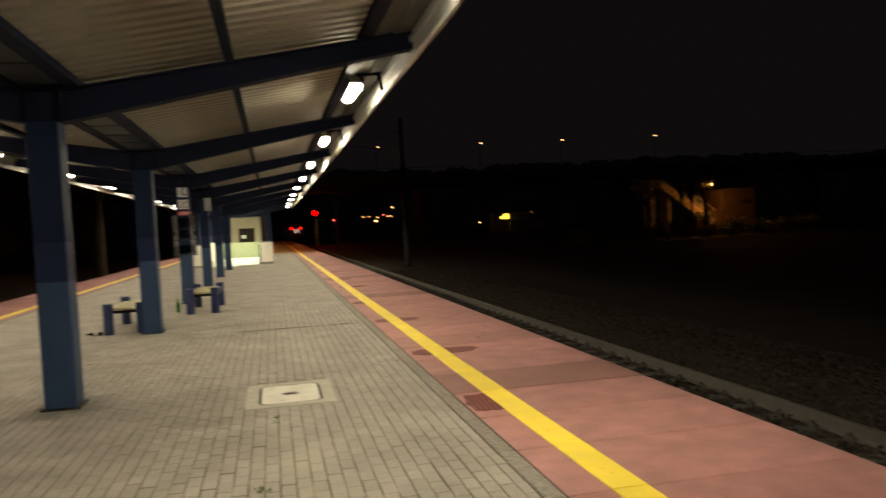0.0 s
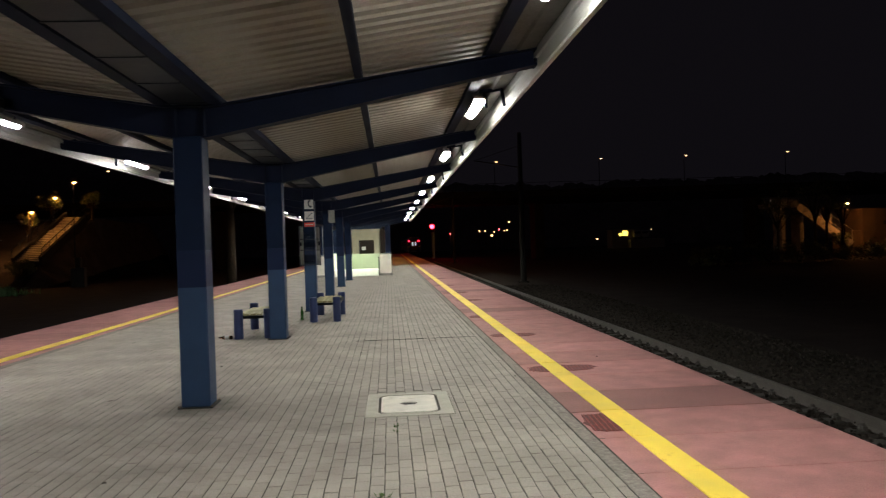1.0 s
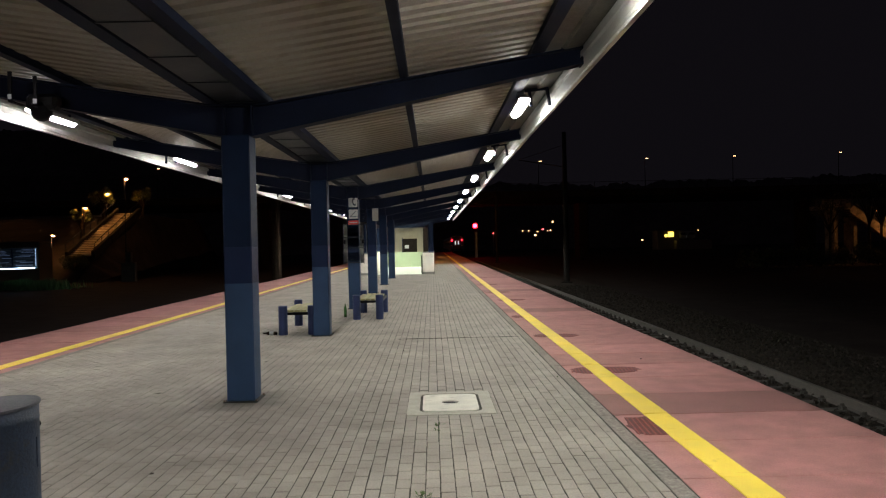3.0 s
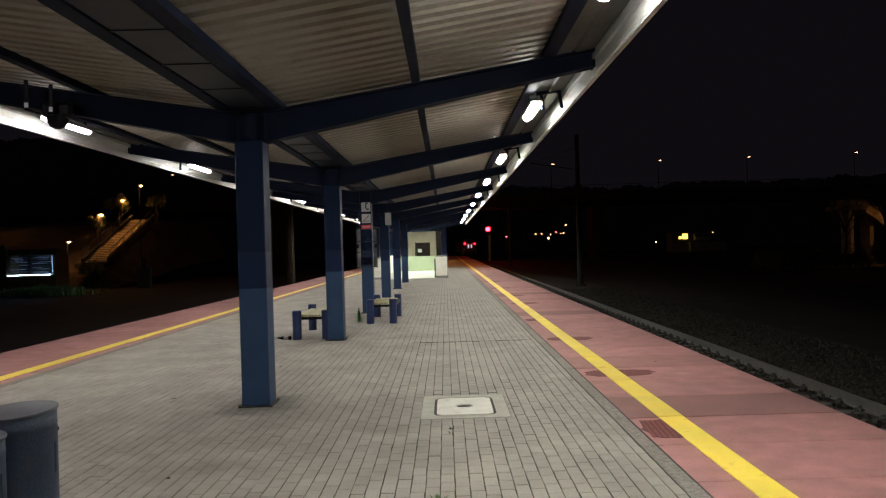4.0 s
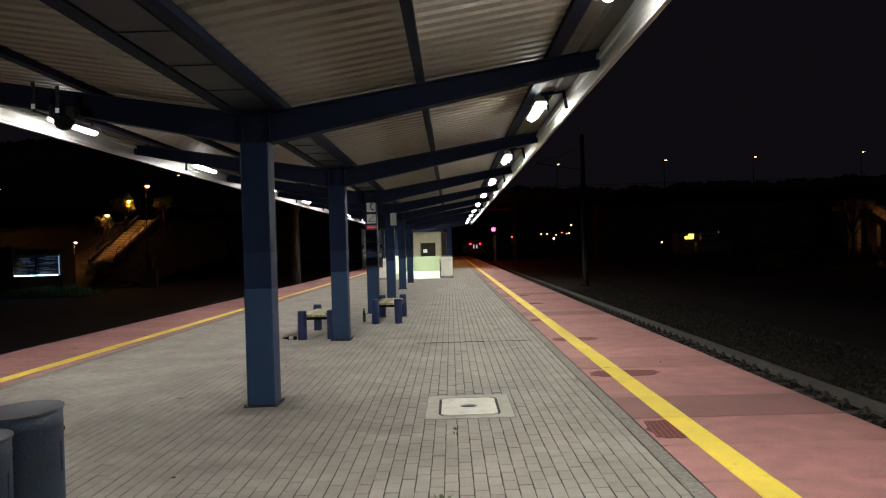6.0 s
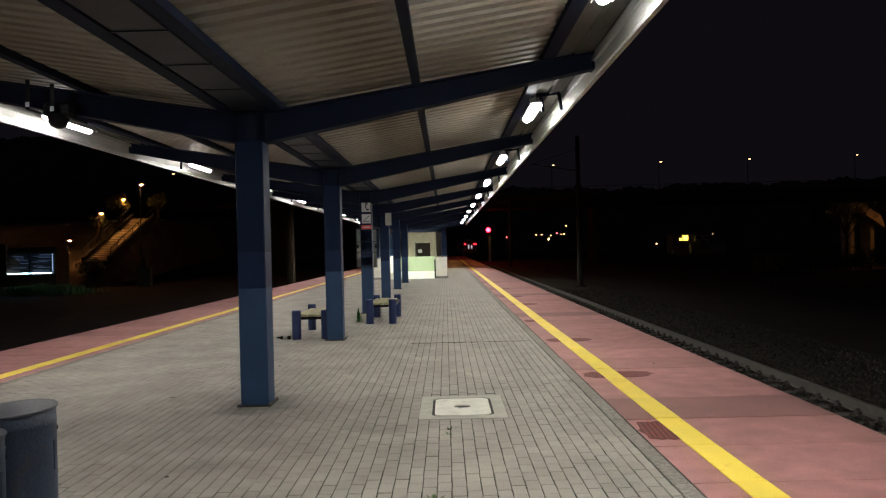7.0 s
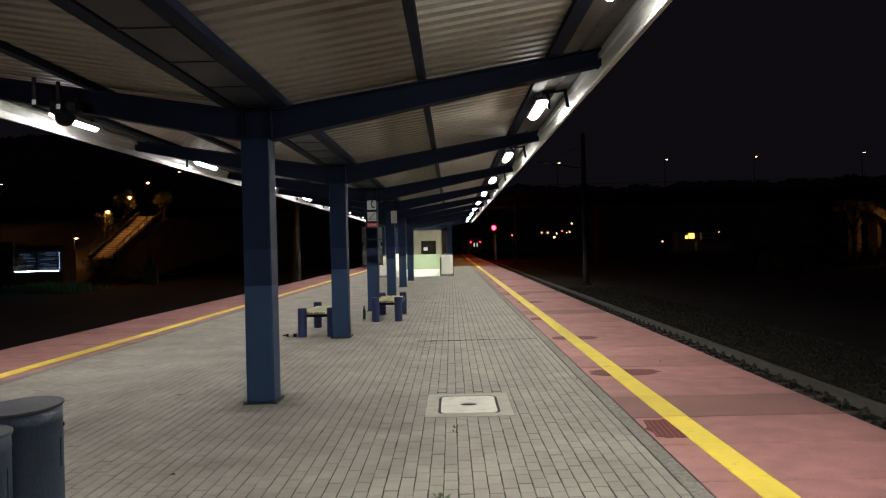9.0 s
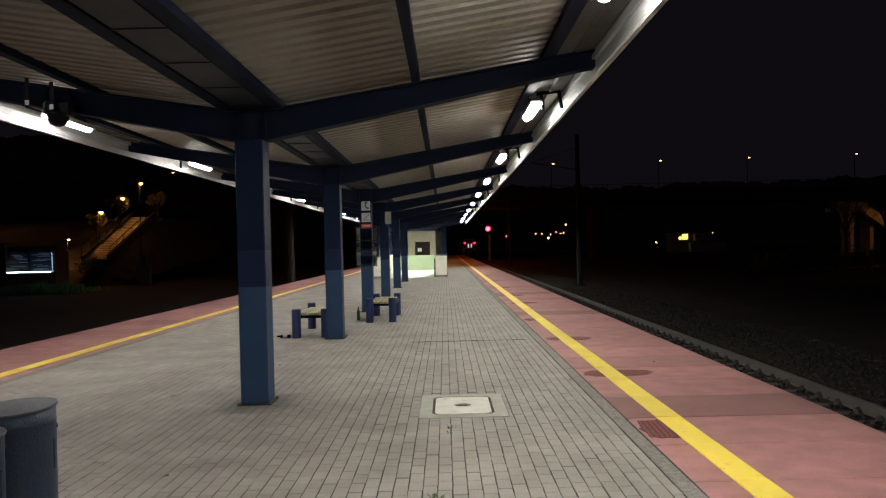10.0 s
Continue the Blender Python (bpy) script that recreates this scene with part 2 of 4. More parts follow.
M_COLD_FAINT = glow("faint_cold_gap", (0.35, 0.5, 1.0), 0.16)
M_YLIT = glow("yellow_window_light", (1.0, 0.62, 0.1), 3)
M_BLUE_COACH = material("blue_coach_paint", (0.03, 0.045, 0.16), 0.35, vary=0.08, scale=2, fine=40, bump=0.03)
M_GREY_COACH = material("grey_coach_paint", (0.55, 0.56, 0.57), 0.35, vary=0.06, scale=2, fine=40, bump=0.03)
M_ORANGE = material("orange_stripe_paint", (0.7, 0.22, 0.04), 0.4, vary=0.06, bump=0.03)
M_DOOR_RED = material("rust_red_gangway_door", (0.2, 0.05, 0.02), 0.5, vary=0.1, bump=0.05)
M_PANE = material("dark_window_glass", (0.02, 0.025, 0.03), 0.08, vary=0.1, bump=0.0)


# ---------- mesh helpers ----------
def box(bm, lo, hi, m=None, bevel=0.0):
    """An axis-aligned box from corner to corner, turned by m."""
    lo, hi = Vector(lo), Vector(hi)
    made = bmesh.ops.create_cube(bm, size=1.0)["verts"]
    for v in made:
        v.co = Vector([lo[i] + (v.co[i] + 0.5) * (hi[i] - lo[i]) for i in range(3)])
    if bevel:
        edges = {e for v in made for e in v.link_edges}
        made = list({v for f in bmesh.ops.bevel(bm, geom=list(edges), offset=bevel, segments=1, affect="EDGES", profile=0.5)["faces"] for v in f.verts} | {v for v in made if v.is_valid})
    if m is not None:
        for v in made:
            v.co = m @ v.co
    return bm


def rod(bm, a, b, r, r2=None, sides=12):
    """A round bar from a to b."""
    a, b = Vector(a), Vector(b)
    d = b - a
    turn = d.to_track_quat("Z", "Y").to_matrix().to_4x4()
    bmesh.ops.create_cone(bm, cap_ends=True, segments=sides, radius1=r, radius2=r if r2 is None else r2, depth=d.length, matrix=Matrix.Translation((a + b) / 2) @ turn)
    return bm


def bar(bm, a, b, w, h):
    """A flat rectangular bar from a to b; w wide across, h high."""
    a, b = Vector(a), Vector(b)
    d = b - a
    side = d.cross(Vector((0, 0, 1)))
    side = side.normalized() if side.length > 1e-6 else Vector((1, 0, 0))
    up = side.cross(d).normalized()
    vs = [bm.verts.new(p + side * sx * w / 2 + up * sz * h / 2) for p in (a, b) for sx, sz in ((-1, -1), (1, -1), (1, 1), (-1, 1))]
    for q in ((3, 2, 1, 0), (4, 5, 6, 7), (0, 1, 5, 4), (1, 2, 6, 5), (2, 3, 7, 6), (3, 0, 4, 7)):
        bm.faces.new([vs[i] for i in q])
    return bm


def lathe(bm, profile, centre=(0, 0, 0), sides=24, m=None):
    """A turned body from (radius, height) pairs."""
    rings = []
    c = Vector(centre)
    for r, z in profile:
        rings.append([bm.verts.new(c + Vector((r * math.cos(2 * math.pi * i / sides), r * math.sin(2 * math.pi * i / sides), z))) for i in range(sides)])
    for k in range(len(rings) - 1):
        for i in range(sides):
            j = (i + 1) % sides
            bm.faces.new((rings[k][i], rings[k][j], rings[k + 1][j], rings[k + 1][i]))
    bm.faces.new(rings[0][::-1])
    bm.faces.new(rings[-1])
    if m is not None:
        for ring in rings:
            for v in ring:
                v.co = m @ v.co
    return bm


def extrude_profile(bm, pts, a, b, axis="y"):
    """A closed outline of (x, z) pairs (or (y, z) along x) drawn from a to b."""
    def at(p, s):
        return (p[0], s, p[1]) if axis == "y" else (s, p[0], p[1])
    va = [bm.verts.new(at(p, a)) for p in pts]
    vb = [bm.verts.new(at(p, b)) for p in pts]
    k = len(pts)
    for i in range(k):
        j = (i + 1) % k
        bm.faces.new((va[i], va[j], vb[j], vb[i]))
    bm.faces.new(va[::-1])
    bm.faces.new(vb)
    return bm


def mesh_of(bm, name, mat, smooth=False):
    bmesh.ops.recalc_face_normals(bm, faces=bm.faces)
    me = bpy.data.meshes.new(name)
    bm.to_mesh(me)
    bm.free()
    me.materials.append(mat)
    if smooth:
        for p in me.polygons:
            p.use_smooth = True
    return me


def part(name, bm, mat, parent=None, label="", smooth=False):
    ob = new(name, mesh_of(bm, name, mat, smooth))
    ob.parent = parent
    if label:
        ob["label"] = label
    return ob


def thing(name, label, category, group="", kind="", at=(0, 0, 0)):
    ob = new(name)
    ob.empty_display_size = 0.2
    ob.location = at
    return tagged(ob, label, category, group, kind)


def solid(name, bm, mat, label, category, group="", kind="", smooth=False):
    return tagged(part(name, bm, mat, smooth=smooth), label, category, group, kind)


def B():
    return bmesh.new()


def faces_mesh(name, verts, quads, mat):
    me = bpy.data.meshes.new(name)
    me.from_pydata(verts, [], quads)
    me.materials.append(mat)
    return me


# ---------- ground, track and platform ----------
def build_ground():
    bm = B()
    bmesh.ops.create_grid(bm, x_segments=80, y_segments=80, size=1.0)
    for v in bm.verts:
        for i in (0, 1):
            v.co[i] = math.copysign(abs(v.co[i]) ** 2.2, v.co[i]) * 1600
        far = max(0.0, min(1.0, (abs(v.co.x + 2) - 14) / 30))
        v.co.z = -1.12 + far * 0.5 * noise.noise(v.co * 0.05)
    solid("ground", bm, M_GROUND, "dark bare earth and rough grass in the night", "ground", kind="structure")


def build_track(cx, y0, y1):
    track = thing("track", "single railway track on dark ballast beside the platform", "track", kind="structure", at=(cx, y0, RAIL_Z))
    prof = [(-0.065, -0.17), (0.065, -0.17), (0.065, -0.155), (0.012, -0.135), (0.012, -0.045), (0.035, -0.035),
            (0.035, -0.004), (0.028, 0), (-0.028, 0), (-0.035, -0.004), (-0.035, -0.035), (-0.012, -0.045), (-0.012, -0.135), (-0.065, -0.155)]
    for sx in (-0.753, 0.753):
        part("rail", extrude_profile(B(), [(sx + x, z) for x, z in prof], 0, y1 - y0), M_RAIL, track, "rusty running rail")
    bm = B()
    extrude_profile(bm, [(-1.3, -0.36), (1.3, -0.36), (1.3, -0.2), (1.22, -0.17), (-1.22, -0.17), (-1.3, -0.2)], -0.12, 0.12)
    for sx in (-0.753, 0.753):
        for side in (-0.1, 0.1):
            box(bm, (sx + side - 0.03, -0.07, -0.17), (sx + side + 0.03, 0.07, -0.12))
            rod(bm, (sx + side, 0, -0.17), (sx + side, 0, -0.085), 0.05, 0.03, sides=8)
    me = mesh_of(bm, "sleeper", M_SLEEPER)
    for k in range(190):
        ob = new("sleeper", me)
        ob.parent = track
        ob.location = (0, 0.4 + 0.6 * k, 0)
    rng = random.Random(5)
    shapes = []
    for k in range(6):
        s = B()
        bmesh.ops.create_icosphere(s, subdivisions=1, radius=0.03)
        for v in s.verts:
            v.co *= rng.uniform(0.7, 1.25)
        s.faces.ensure_lookup_table()
        shapes.append((np.array([v.co[:] for v in s.verts]), [[v.index for v in f.verts] for f in s.faces]))
        s.free()
    verts, tris, n = [], [], 0
    for k in range(15000):
        y = 6 + 40 * rng.random() ** 1.5
        x = rng.uniform(-1.6, 4.2)
        v, f = shapes[k % 6]
        a = rng.uniform(0, 6.28)
        c, s = math.cos(a), math.sin(a)
        z = -0.19 + 0.03 * rng.random() - max(0, x - 2.0) * 0.02
        sc = rng.uniform(0.7, 1.4)
        w = v * sc
        verts.extend(zip(w[:, 0] * c - w[:, 1] * s + x, w[:, 0] * s + w[:, 1] * c + y - y0, w[:, 2] + z))
        tris.extend([[i + n for i in t] for t in f])
        n += len(v)
    ob = new("ballast", faces_mesh("ballast", verts, tris, M_BALLAST))
    ob.parent = track
    tagged(ob, "dark brown crushed stone ballast", kind="stuff")
    part("ballast_bed", extrude_profile(B(), [(-1.7, -0.3), (-1.7, -0.2), (2.0, -0.19), (4.3, -0.27), (4.6, -0.3)], 0, y1 - y0), M_BALLAST, track)


COVER = (-0.21, 0.66, 7.84, 9.0)        # manhole surround: x0, x1, y0, y1
WELL = (-3.95, 0.15, 43.5, 58.0)        # stair landing enclosed by low walls
NEAR = (-1.95, 1.45, 5.3, 7.0)          # the pavers passed nearest


PITCH = 0.102                           # paver rows across the platform


def paver_verts(w, l, drop=0.012, ch=0.005):
    a, b = w / 2, l / 2
    return [(-a, -b, -drop - ch), (a, -b, -drop - ch), (a, b, -drop - ch), (-a, b, -drop - ch),
            (-a, -b, -ch), (a, -b, -ch), (a, b, -ch), (-a, b, -ch),
            (-a + ch, -b + ch, 0), (a - ch, -b + ch, 0), (a - ch, b - ch, 0), (-a + ch, b - ch, 0)]


PAVER_QUADS = [(0, 1, 5, 4), (1, 2, 6, 5), (2, 3, 7, 6), (3, 0, 4, 7), (4, 5, 9, 8), (5, 6, 10, 9), (6, 7, 11, 10), (7, 4, 8, 11), (8, 9, 10, 11)]


def build_platform():
    plat = thing("platform", "island platform with grey pavers and red edge slabs", "platform", kind="structure")
    part("platform_body", box(B(), (EDGE_L + 0.1, Y0, -1.2), (EDGE_R - 0.1, Y1, -0.13)), M_CONCRETE, plat, "concrete platform wall")
    part("bedding", box(B(), (PAVE_L - 0.2, Y0, -0.13), (-1.1, 64.0, -0.004)), M_JOINT_SAND, plat, "sandy paver bedding")
    part("bedding", box(B(), (-1.1, Y0, -0.13), (PAVE_R + 0.2, 64.0, -0.004)), M_JOINT, plat, "dark mossy paver bedding")
    part("far_pavement", box(B(), (PAVE_L - 0.2, 64.0, -0.13), (PAVE_R + 0.2, Y1, -0.004)), M_PAVER, plat, "worn grey paving")
    rng = random.Random(11)
    full = 0.0955
    verts, quads, near, count = [], [], [], [0]

    def lay(x, y, z, w, l, turn=0.0):
        v = np.array(paver_verts(w, l, ch=0.0035)) + np.array((x, y, z))
        v[:, 0] -= turn * (v[:, 1] - y)
        verts.extend(map(tuple, v))
        quads.extend([tuple(q + count[0] for q in f) for f in PAVER_QUADS])
        count[0] += 12

    # rows start at the cover's edge; the last row at each kerb is cut to fit
    first = COVER[0] - PITCH * int((COVER[0] - PAVE_L) / PITCH)
    rows = [(first + (i + 0.5) * PITCH, full) for i in range(int((PAVE_R - first) / PITCH))]
    rows.append(((PAVE_L + first) / 2, first - PAVE_L - 0.006))
    last = rows[-2][0] + PITCH / 2
    rows.append(((last + PAVE_R) / 2, PAVE_R - last - 0.006))
    for i, (x, w) in enumerate(rows):
        if w < 0.02:
            continue
        by_cover = COVER[0] < x < COVER[1] + 0.03
        for j in range(355):
            y = -7.9 + 0.203 * j + (0.1 if i % 2 else 0.0)
            if by_cover and COVER[2] - 0.1 < y < COVER[3] + 0.1:
                continue
            if WELL[0] < x < WELL[1] and WELL[2] < y < WELL[3]:
                continue
            dz = rng.uniform(-0.002, 0.0015)
            dx, dy, turn = rng.gauss(0, 0.0012), rng.gauss(0, 0.002), rng.gauss(0, 0.008)
            if w == full and NEAR[0] < x < NEAR[1] and NEAR[2] < y < NEAR[3]:
                near.append((x + dx, y + dy, dz, turn))
            else:
                lay(x + dx, y + dy, dz, w, 0.1968, turn)
        # cut pavers that close the rows round the cover
        if by_cover:
            for y, l in ((COVER[2] - 0.055, 0.1), (COVER[3] + 0.055, 0.1)):
                lay(x, y, 0, w, l)
    # slivers beside the cover
    edge = max(x for x, w in rows if COVER[0] < x < COVER[1] + 0.03) + PITCH / 2
    if edge > COVER[1] + 0.015:
        for j in range(6):
            lay((edge + COVER[1]) / 2, COVER[2] + 0.1 + 0.203 * j, -0.001, edge - COVER[1] - 0.008, 0.195)
    one = faces_mesh("paver", [tuple(v) for v in paver_verts(full, 0.1968, ch=0.0035)], PAVER_QUADS, M_PAVER_ONE)
    ob = new("pavers", faces_mesh("pavers", verts, quads, M_PAVER))
    ob.parent = plat
    tagged(ob, "weathered grey concrete pavers in running bond", kind="stuff")
    for x, y, z, a in near:
        p = new("paver", one)
        p.parent, p.location, p.rotation_euler = plat, (x, y, z), (0, 0, a)
    # kerb strips, red slabs and the yellow line on both sides
    for side in (1, -1):
        inner = PAVE_R if side > 0 else PAVE_L
        outer = EDGE_R if side > 0 else EDGE_L
        k_out = inner + side * 0.14
        kerb = mesh_of(box(B(), (min(inner, k_out) + 0.009, 0.003, -0.1), (max(inner, k_out) - 0.006, 0.997, 0.002), bevel=0.006), "kerb_stone", M_KERB)
        slab = mesh_of(box(B(), (min(k_out, outer) + 0.003, 0.005, -0.14), (max(k_out, outer) - 0.0, 0.995, 0.0), bevel=0.008), "edge_slab", M_RED)
        worn = slab.copy()
        worn.materials[0] = M_RED_WORN
        mid = 2.13 if side > 0 else -6.19
        half = 0.125 if side > 0 else 0.105
        line = mesh_of(box(B(), (mid - 0.105, 0.006, 0.0005), (mid + half, 0.994, 0.009)), "line_piece", M_YELLOW)
        for k in range(86):
            y = -8.35 + k
            drop = rng.uniform(-0.003, 0.001)
            for nm, me in (("kerb_stone", kerb), ("edge_slab", slab), ("yellow_line", line)):
                o = new(nm, worn if nm == "edge_slab" and side > 0 and k in (16, 27, 35) else me)
                o.parent, o.location = plat, (0, y, drop)
        part("far_edge", box(B(), (min(k_out, outer), 77.65, -0.14), (max(k_out, outer), Y1, -0.002)), M_RED, plat)
        part("far_line", box(B(), (mid - 0.125, 77.65, -0.01), (mid + 0.125, Y1, 0.003)), M_YELLOW, plat)


def ribbed_patch(x0, x1, y0, y1, oval):
    """A damp, dark red ribbed patch with raised slanting ribs."""
    patch = thing("tactile_patch", "damp dark red ribbed patch in the edge slabs", "tactile patch", "patches along the line", at=((x0 + x1) / 2, (y0 + y1) / 2, 0))
    bm = B()
    cx, cy, a, b = 0.0, 0.0, (x1 - x0) / 2, (y1 - y0) / 2
    rng = random.Random(int(y0 * 100))
    power = 2.6 if oval else 6.0
    ring = []
    for i in range(36):
        t = 2 * math.pi * i / 36
        c, s = math.cos(t), math.sin(t)
        r = (abs(c) ** power + abs(s) ** power) ** (-1 / power) * rng.uniform(0.84, 1.04)
        ring.append((cx + a * r * c, cy + b * r * s))
    lo = [bm.verts.new((x, y, 0.0005)) for x, y in ring]
    hi = [bm.verts.new((x, y, 0.0028)) for x, y in ring]
    for i in range(36):
        j = (i + 1) % 36
        bm.faces.new((lo[i], lo[j], hi[j], hi[i]))
    bm.faces.new(hi)
    part("plate", bm, M_RED_DARK, patch)
    x = -a + 0.05
    while x < a - 0.04:
        u = (x - cx) / a
        reach = b * max(0.0, 1 - abs(u) ** power) ** (1 / power) * 0.9
        if reach > 0.03:
            part("rib", bar(B(), (x - 0.02, cy - reach, 0.003), (x + 0.02, cy + reach, 0.003), 0.013, 0.005), M_RED_RIB, patch)
        x += 0.045


def build_cover():
    x0, x1, y0, y1 = COVER
    cov = thing("manhole_cover", "pale concrete manhole cover with rounded corners in the paving", "manhole cover", at=((x0 + x1) / 2, (y0 + y1) / 2, 0))
    w, l = (x1 - x0) / 2, (y1 - y0) / 2
    iw, il = w - 0.125, l - 0.12
    def rounded(a, b, r, z):
        out = []
        for qx, qy, s in ((1, 1, 0), (-1, 1, 90), (-1, -1, 180), (1, -1, 270)):
            for k in range(5):
                t = radians(s + 22.5 * k)
                out.append((qx * (a - r) + r * math.cos(t), qy * (b - r) + r * math.sin(t), z))
        return out
    def ring_mesh(out_pts, in_pts, z0, z1):
        bm = B()
        rows = [[bm.verts.new((p[0], p[1], z)) for p in pts] for pts, z in ((out_pts, z0), (out_pts, z1), (in_pts, z1), (in_pts, z0))]
        k = len(out_pts)
        for a in range(3):
            for i in range(k):
                j = (i + 1) % k
                bm.faces.new((rows[a][i], rows[a][j], rows[a + 1][j], rows[a + 1][i]))
        return bm
    part("surround", ring_mesh(rounded(w, l, 0.02, 0), rounded(iw, il, 0.1, 0), -0.1, 0.004), M_COVER_FRAME, cov, "worn concrete surround")
    part("gap", box(B(), (-iw - 0.05, -il - 0.05, -0.03), (iw + 0.05, il + 0.05, -0.012)), M_DARK, cov, "dark dirt in the gap")
    part("lid", ring_mesh(rounded(iw - 0.028, il - 0.036, 0.085, 0), [(0.09 * math.cos(2 * math.pi * (i + 0.5) / 20), 0.075 * math.sin(2 * math.pi * (i + 0.5) / 20), 0) for i in range(20)], -0.012, 0.006), M_COVER, cov, "pale lid")
    part("lifting_eye", lathe(B(), [(0.085, -0.012), (0.085, -0.006), (0.06, -0.008), (0.04, -0.001), (0.02, -0.001)]), M_DARK, cov, "rusty lifting eye")


# ---------- canopy ----------
def under(s):
    """Height of the beam's lower edge, s metres from the column axis."""
    return 2.85 + 0.2 * max(0.0, abs(s) - 0.16)


def upper(s):
    """Height of the beam's upper edge: the beam tapers towards its tips."""
    return 3.2 + 0.16 * max(0.0, abs(s) - 0.26)


PURLIN = 0.075
REACH = 3.75


def build_canopy():
    can = thing("canopy", "blue steel platform canopy with butterfly roof of grey sheets", "canopy", kind="structure", at=(XC, 0, 0))
    bm = B()
    ends = 3.735
    flange = 0.018
    for lower, half in ((0, 0.1), (1, 0.1), (2, 0.012)):
        low, high = [], []
        for x in (-ends, -2.0, -0.26, -0.16, 0.16, 0.26, 2.0, ends):
            z0, z1 = under(x), upper(x)
            z0, z1 = ((z0, z0 + flange), (z1 - flange, z1), (z0 + flange, z1 - flange))[lower]
            low.append((x, z0))
            high.append((x, z1))
        extrude_profile(bm, low + high[::-1], -half, half)
    for x in (-ends, ends):
        box(bm, (x - 0.008, -0.1, under(x) - 0.01), (x + 0.008, 0.1, upper(x)))
        box(bm, (x - math.copysign(0.17, x) - 0.05, -0.06, upper(x) - 0.04), (x - math.copysign(0.17, x) + 0.05, 0.06, upper(x) + 0.1))
    for x in (-0.15, 0.15):
        for y in (-1, 1):
            box(bm, (x - 0.006, min(0.012 * y, 0.095 * y), under(0) + 0.02), (x + 0.006, max(0.012 * y, 0.095 * y), upper(0) - 0.02))
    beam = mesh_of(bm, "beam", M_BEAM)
    ys = [FIRST + 0.16 + BAY * k for k in range(-3, 10)]
    for y in ys:
        o = new("beam", beam)
        o.parent, o.location = can, (0, y, 0)
    for s, w in ((0.28, 0.13), (1.80, 0.09), (3.25, 0.14)):
        for side in (1, -1):
            z = upper(s) + 0.002
            bm = B()
            h = PURLIN
            box(bm, (side * s - w / 2, CY0, z), (side * s + w / 2, CY1, z + 0.012))
            box(bm, (side * s - w / 2, CY0, z + h - 0.012), (side * s + w / 2, CY1, z + h))
            box(bm, (side * s - w / 2, CY0, z + 0.012), (side * s - w / 2 + 0.012, CY1, z + h - 0.012))
            box(bm, (side * s + w / 2 - 0.012, CY0, z + 0.012), (side * s + w / 2, CY1, z + h - 0.012))
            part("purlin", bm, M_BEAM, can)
    # profiled sheets: ribs run down the slope
    pitch, rise = 0.235, 0.045
    ys_, zs_ = [], []
    y = CY0
    while y < CY1:
        for dy, dz in ((0, 0), (0.125, 0), (0.15, rise), (0.21, rise)):
            ys_.append(y + dy)
            zs_.append(dz)
        y += pitch
    ys_, zs_ = np.array(ys_), np.array(zs_)
    for side in (1, -1):
        verts, quads = [], []
        cols = [0.29, 1.0, 2.0, 3.0, REACH]
        for lay in (0, 0.008):
            for s in cols:
                z = upper(s) + PURLIN + 0.004 + lay
                verts.extend(zip([side * s] * len(ys_), ys_, zs_ + z))
        k = len(ys_)
        c = len(cols)
        for lay in range(2):
            for a in range(c - 1):
                o = (lay * c + a) * k
                quads.extend([(o + i, o + i + 1, o + k + i + 1, o + k + i) for i in range(k - 1)])
        ob = new("roof_sheet", faces_mesh("roof_sheet", verts, quads, M_SHEET))
        ob.parent = can
        tagged(ob, "profiled grey metal roof sheets")
        # fascia with two pressed ribs and a folded lip
        zt = upper(REACH) + PURLIN + 0.07
        zb = 3.425 if side > 0 else 3.46
        f = REACH
        pts = [(f - 0.035, zb), (f + 0.01, zb), (f + 0.01, zt), (f - 0.004, zt), (f - 0.004, zb + 0.30), (f - 0.025, zb + 0.28), (f - 0.025, zb + 0.22),
               (f - 0.004, zb + 0.2), (f - 0.004, zb + 0.12), (f - 0.02, zb + 0.1), (f - 0.02, zb + 0.05), (f - 0.004, zb + 0.03), (f - 0.004, zb + 0.012), (f - 0.035, zb + 0.012)]
        part("fascia", extrude_profile(B(), [(side * x, z) for x, z in pts], CY0, CY1), M_FASCIA, can, "pale folded fascia sheet")
        # soffit strip between the eave purlin and the fascia
        za = upper(3.4) + PURLIN - 0.05
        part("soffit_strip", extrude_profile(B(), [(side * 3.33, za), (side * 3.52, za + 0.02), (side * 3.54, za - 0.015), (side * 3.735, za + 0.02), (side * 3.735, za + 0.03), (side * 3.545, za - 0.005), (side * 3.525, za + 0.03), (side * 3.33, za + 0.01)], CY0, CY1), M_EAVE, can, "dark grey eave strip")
    tray = B()
    zv = upper(0) + 0.012
    extrude_profile(tray, [(-0.212, zv + 0.06), (-0.204, zv + 0.06), (-0.18, zv + 0.008), (0.18, zv + 0.008), (0.204, zv + 0.06), (0.212, zv + 0.06), (0.19, zv), (-0.19, zv)], 0.008, 0.992)
    box(tray, (-0.2, -0.012, zv - 0.01), (0.2, 0.012, zv - 0.002))
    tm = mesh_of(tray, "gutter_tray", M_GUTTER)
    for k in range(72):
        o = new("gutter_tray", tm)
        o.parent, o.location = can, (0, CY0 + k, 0)


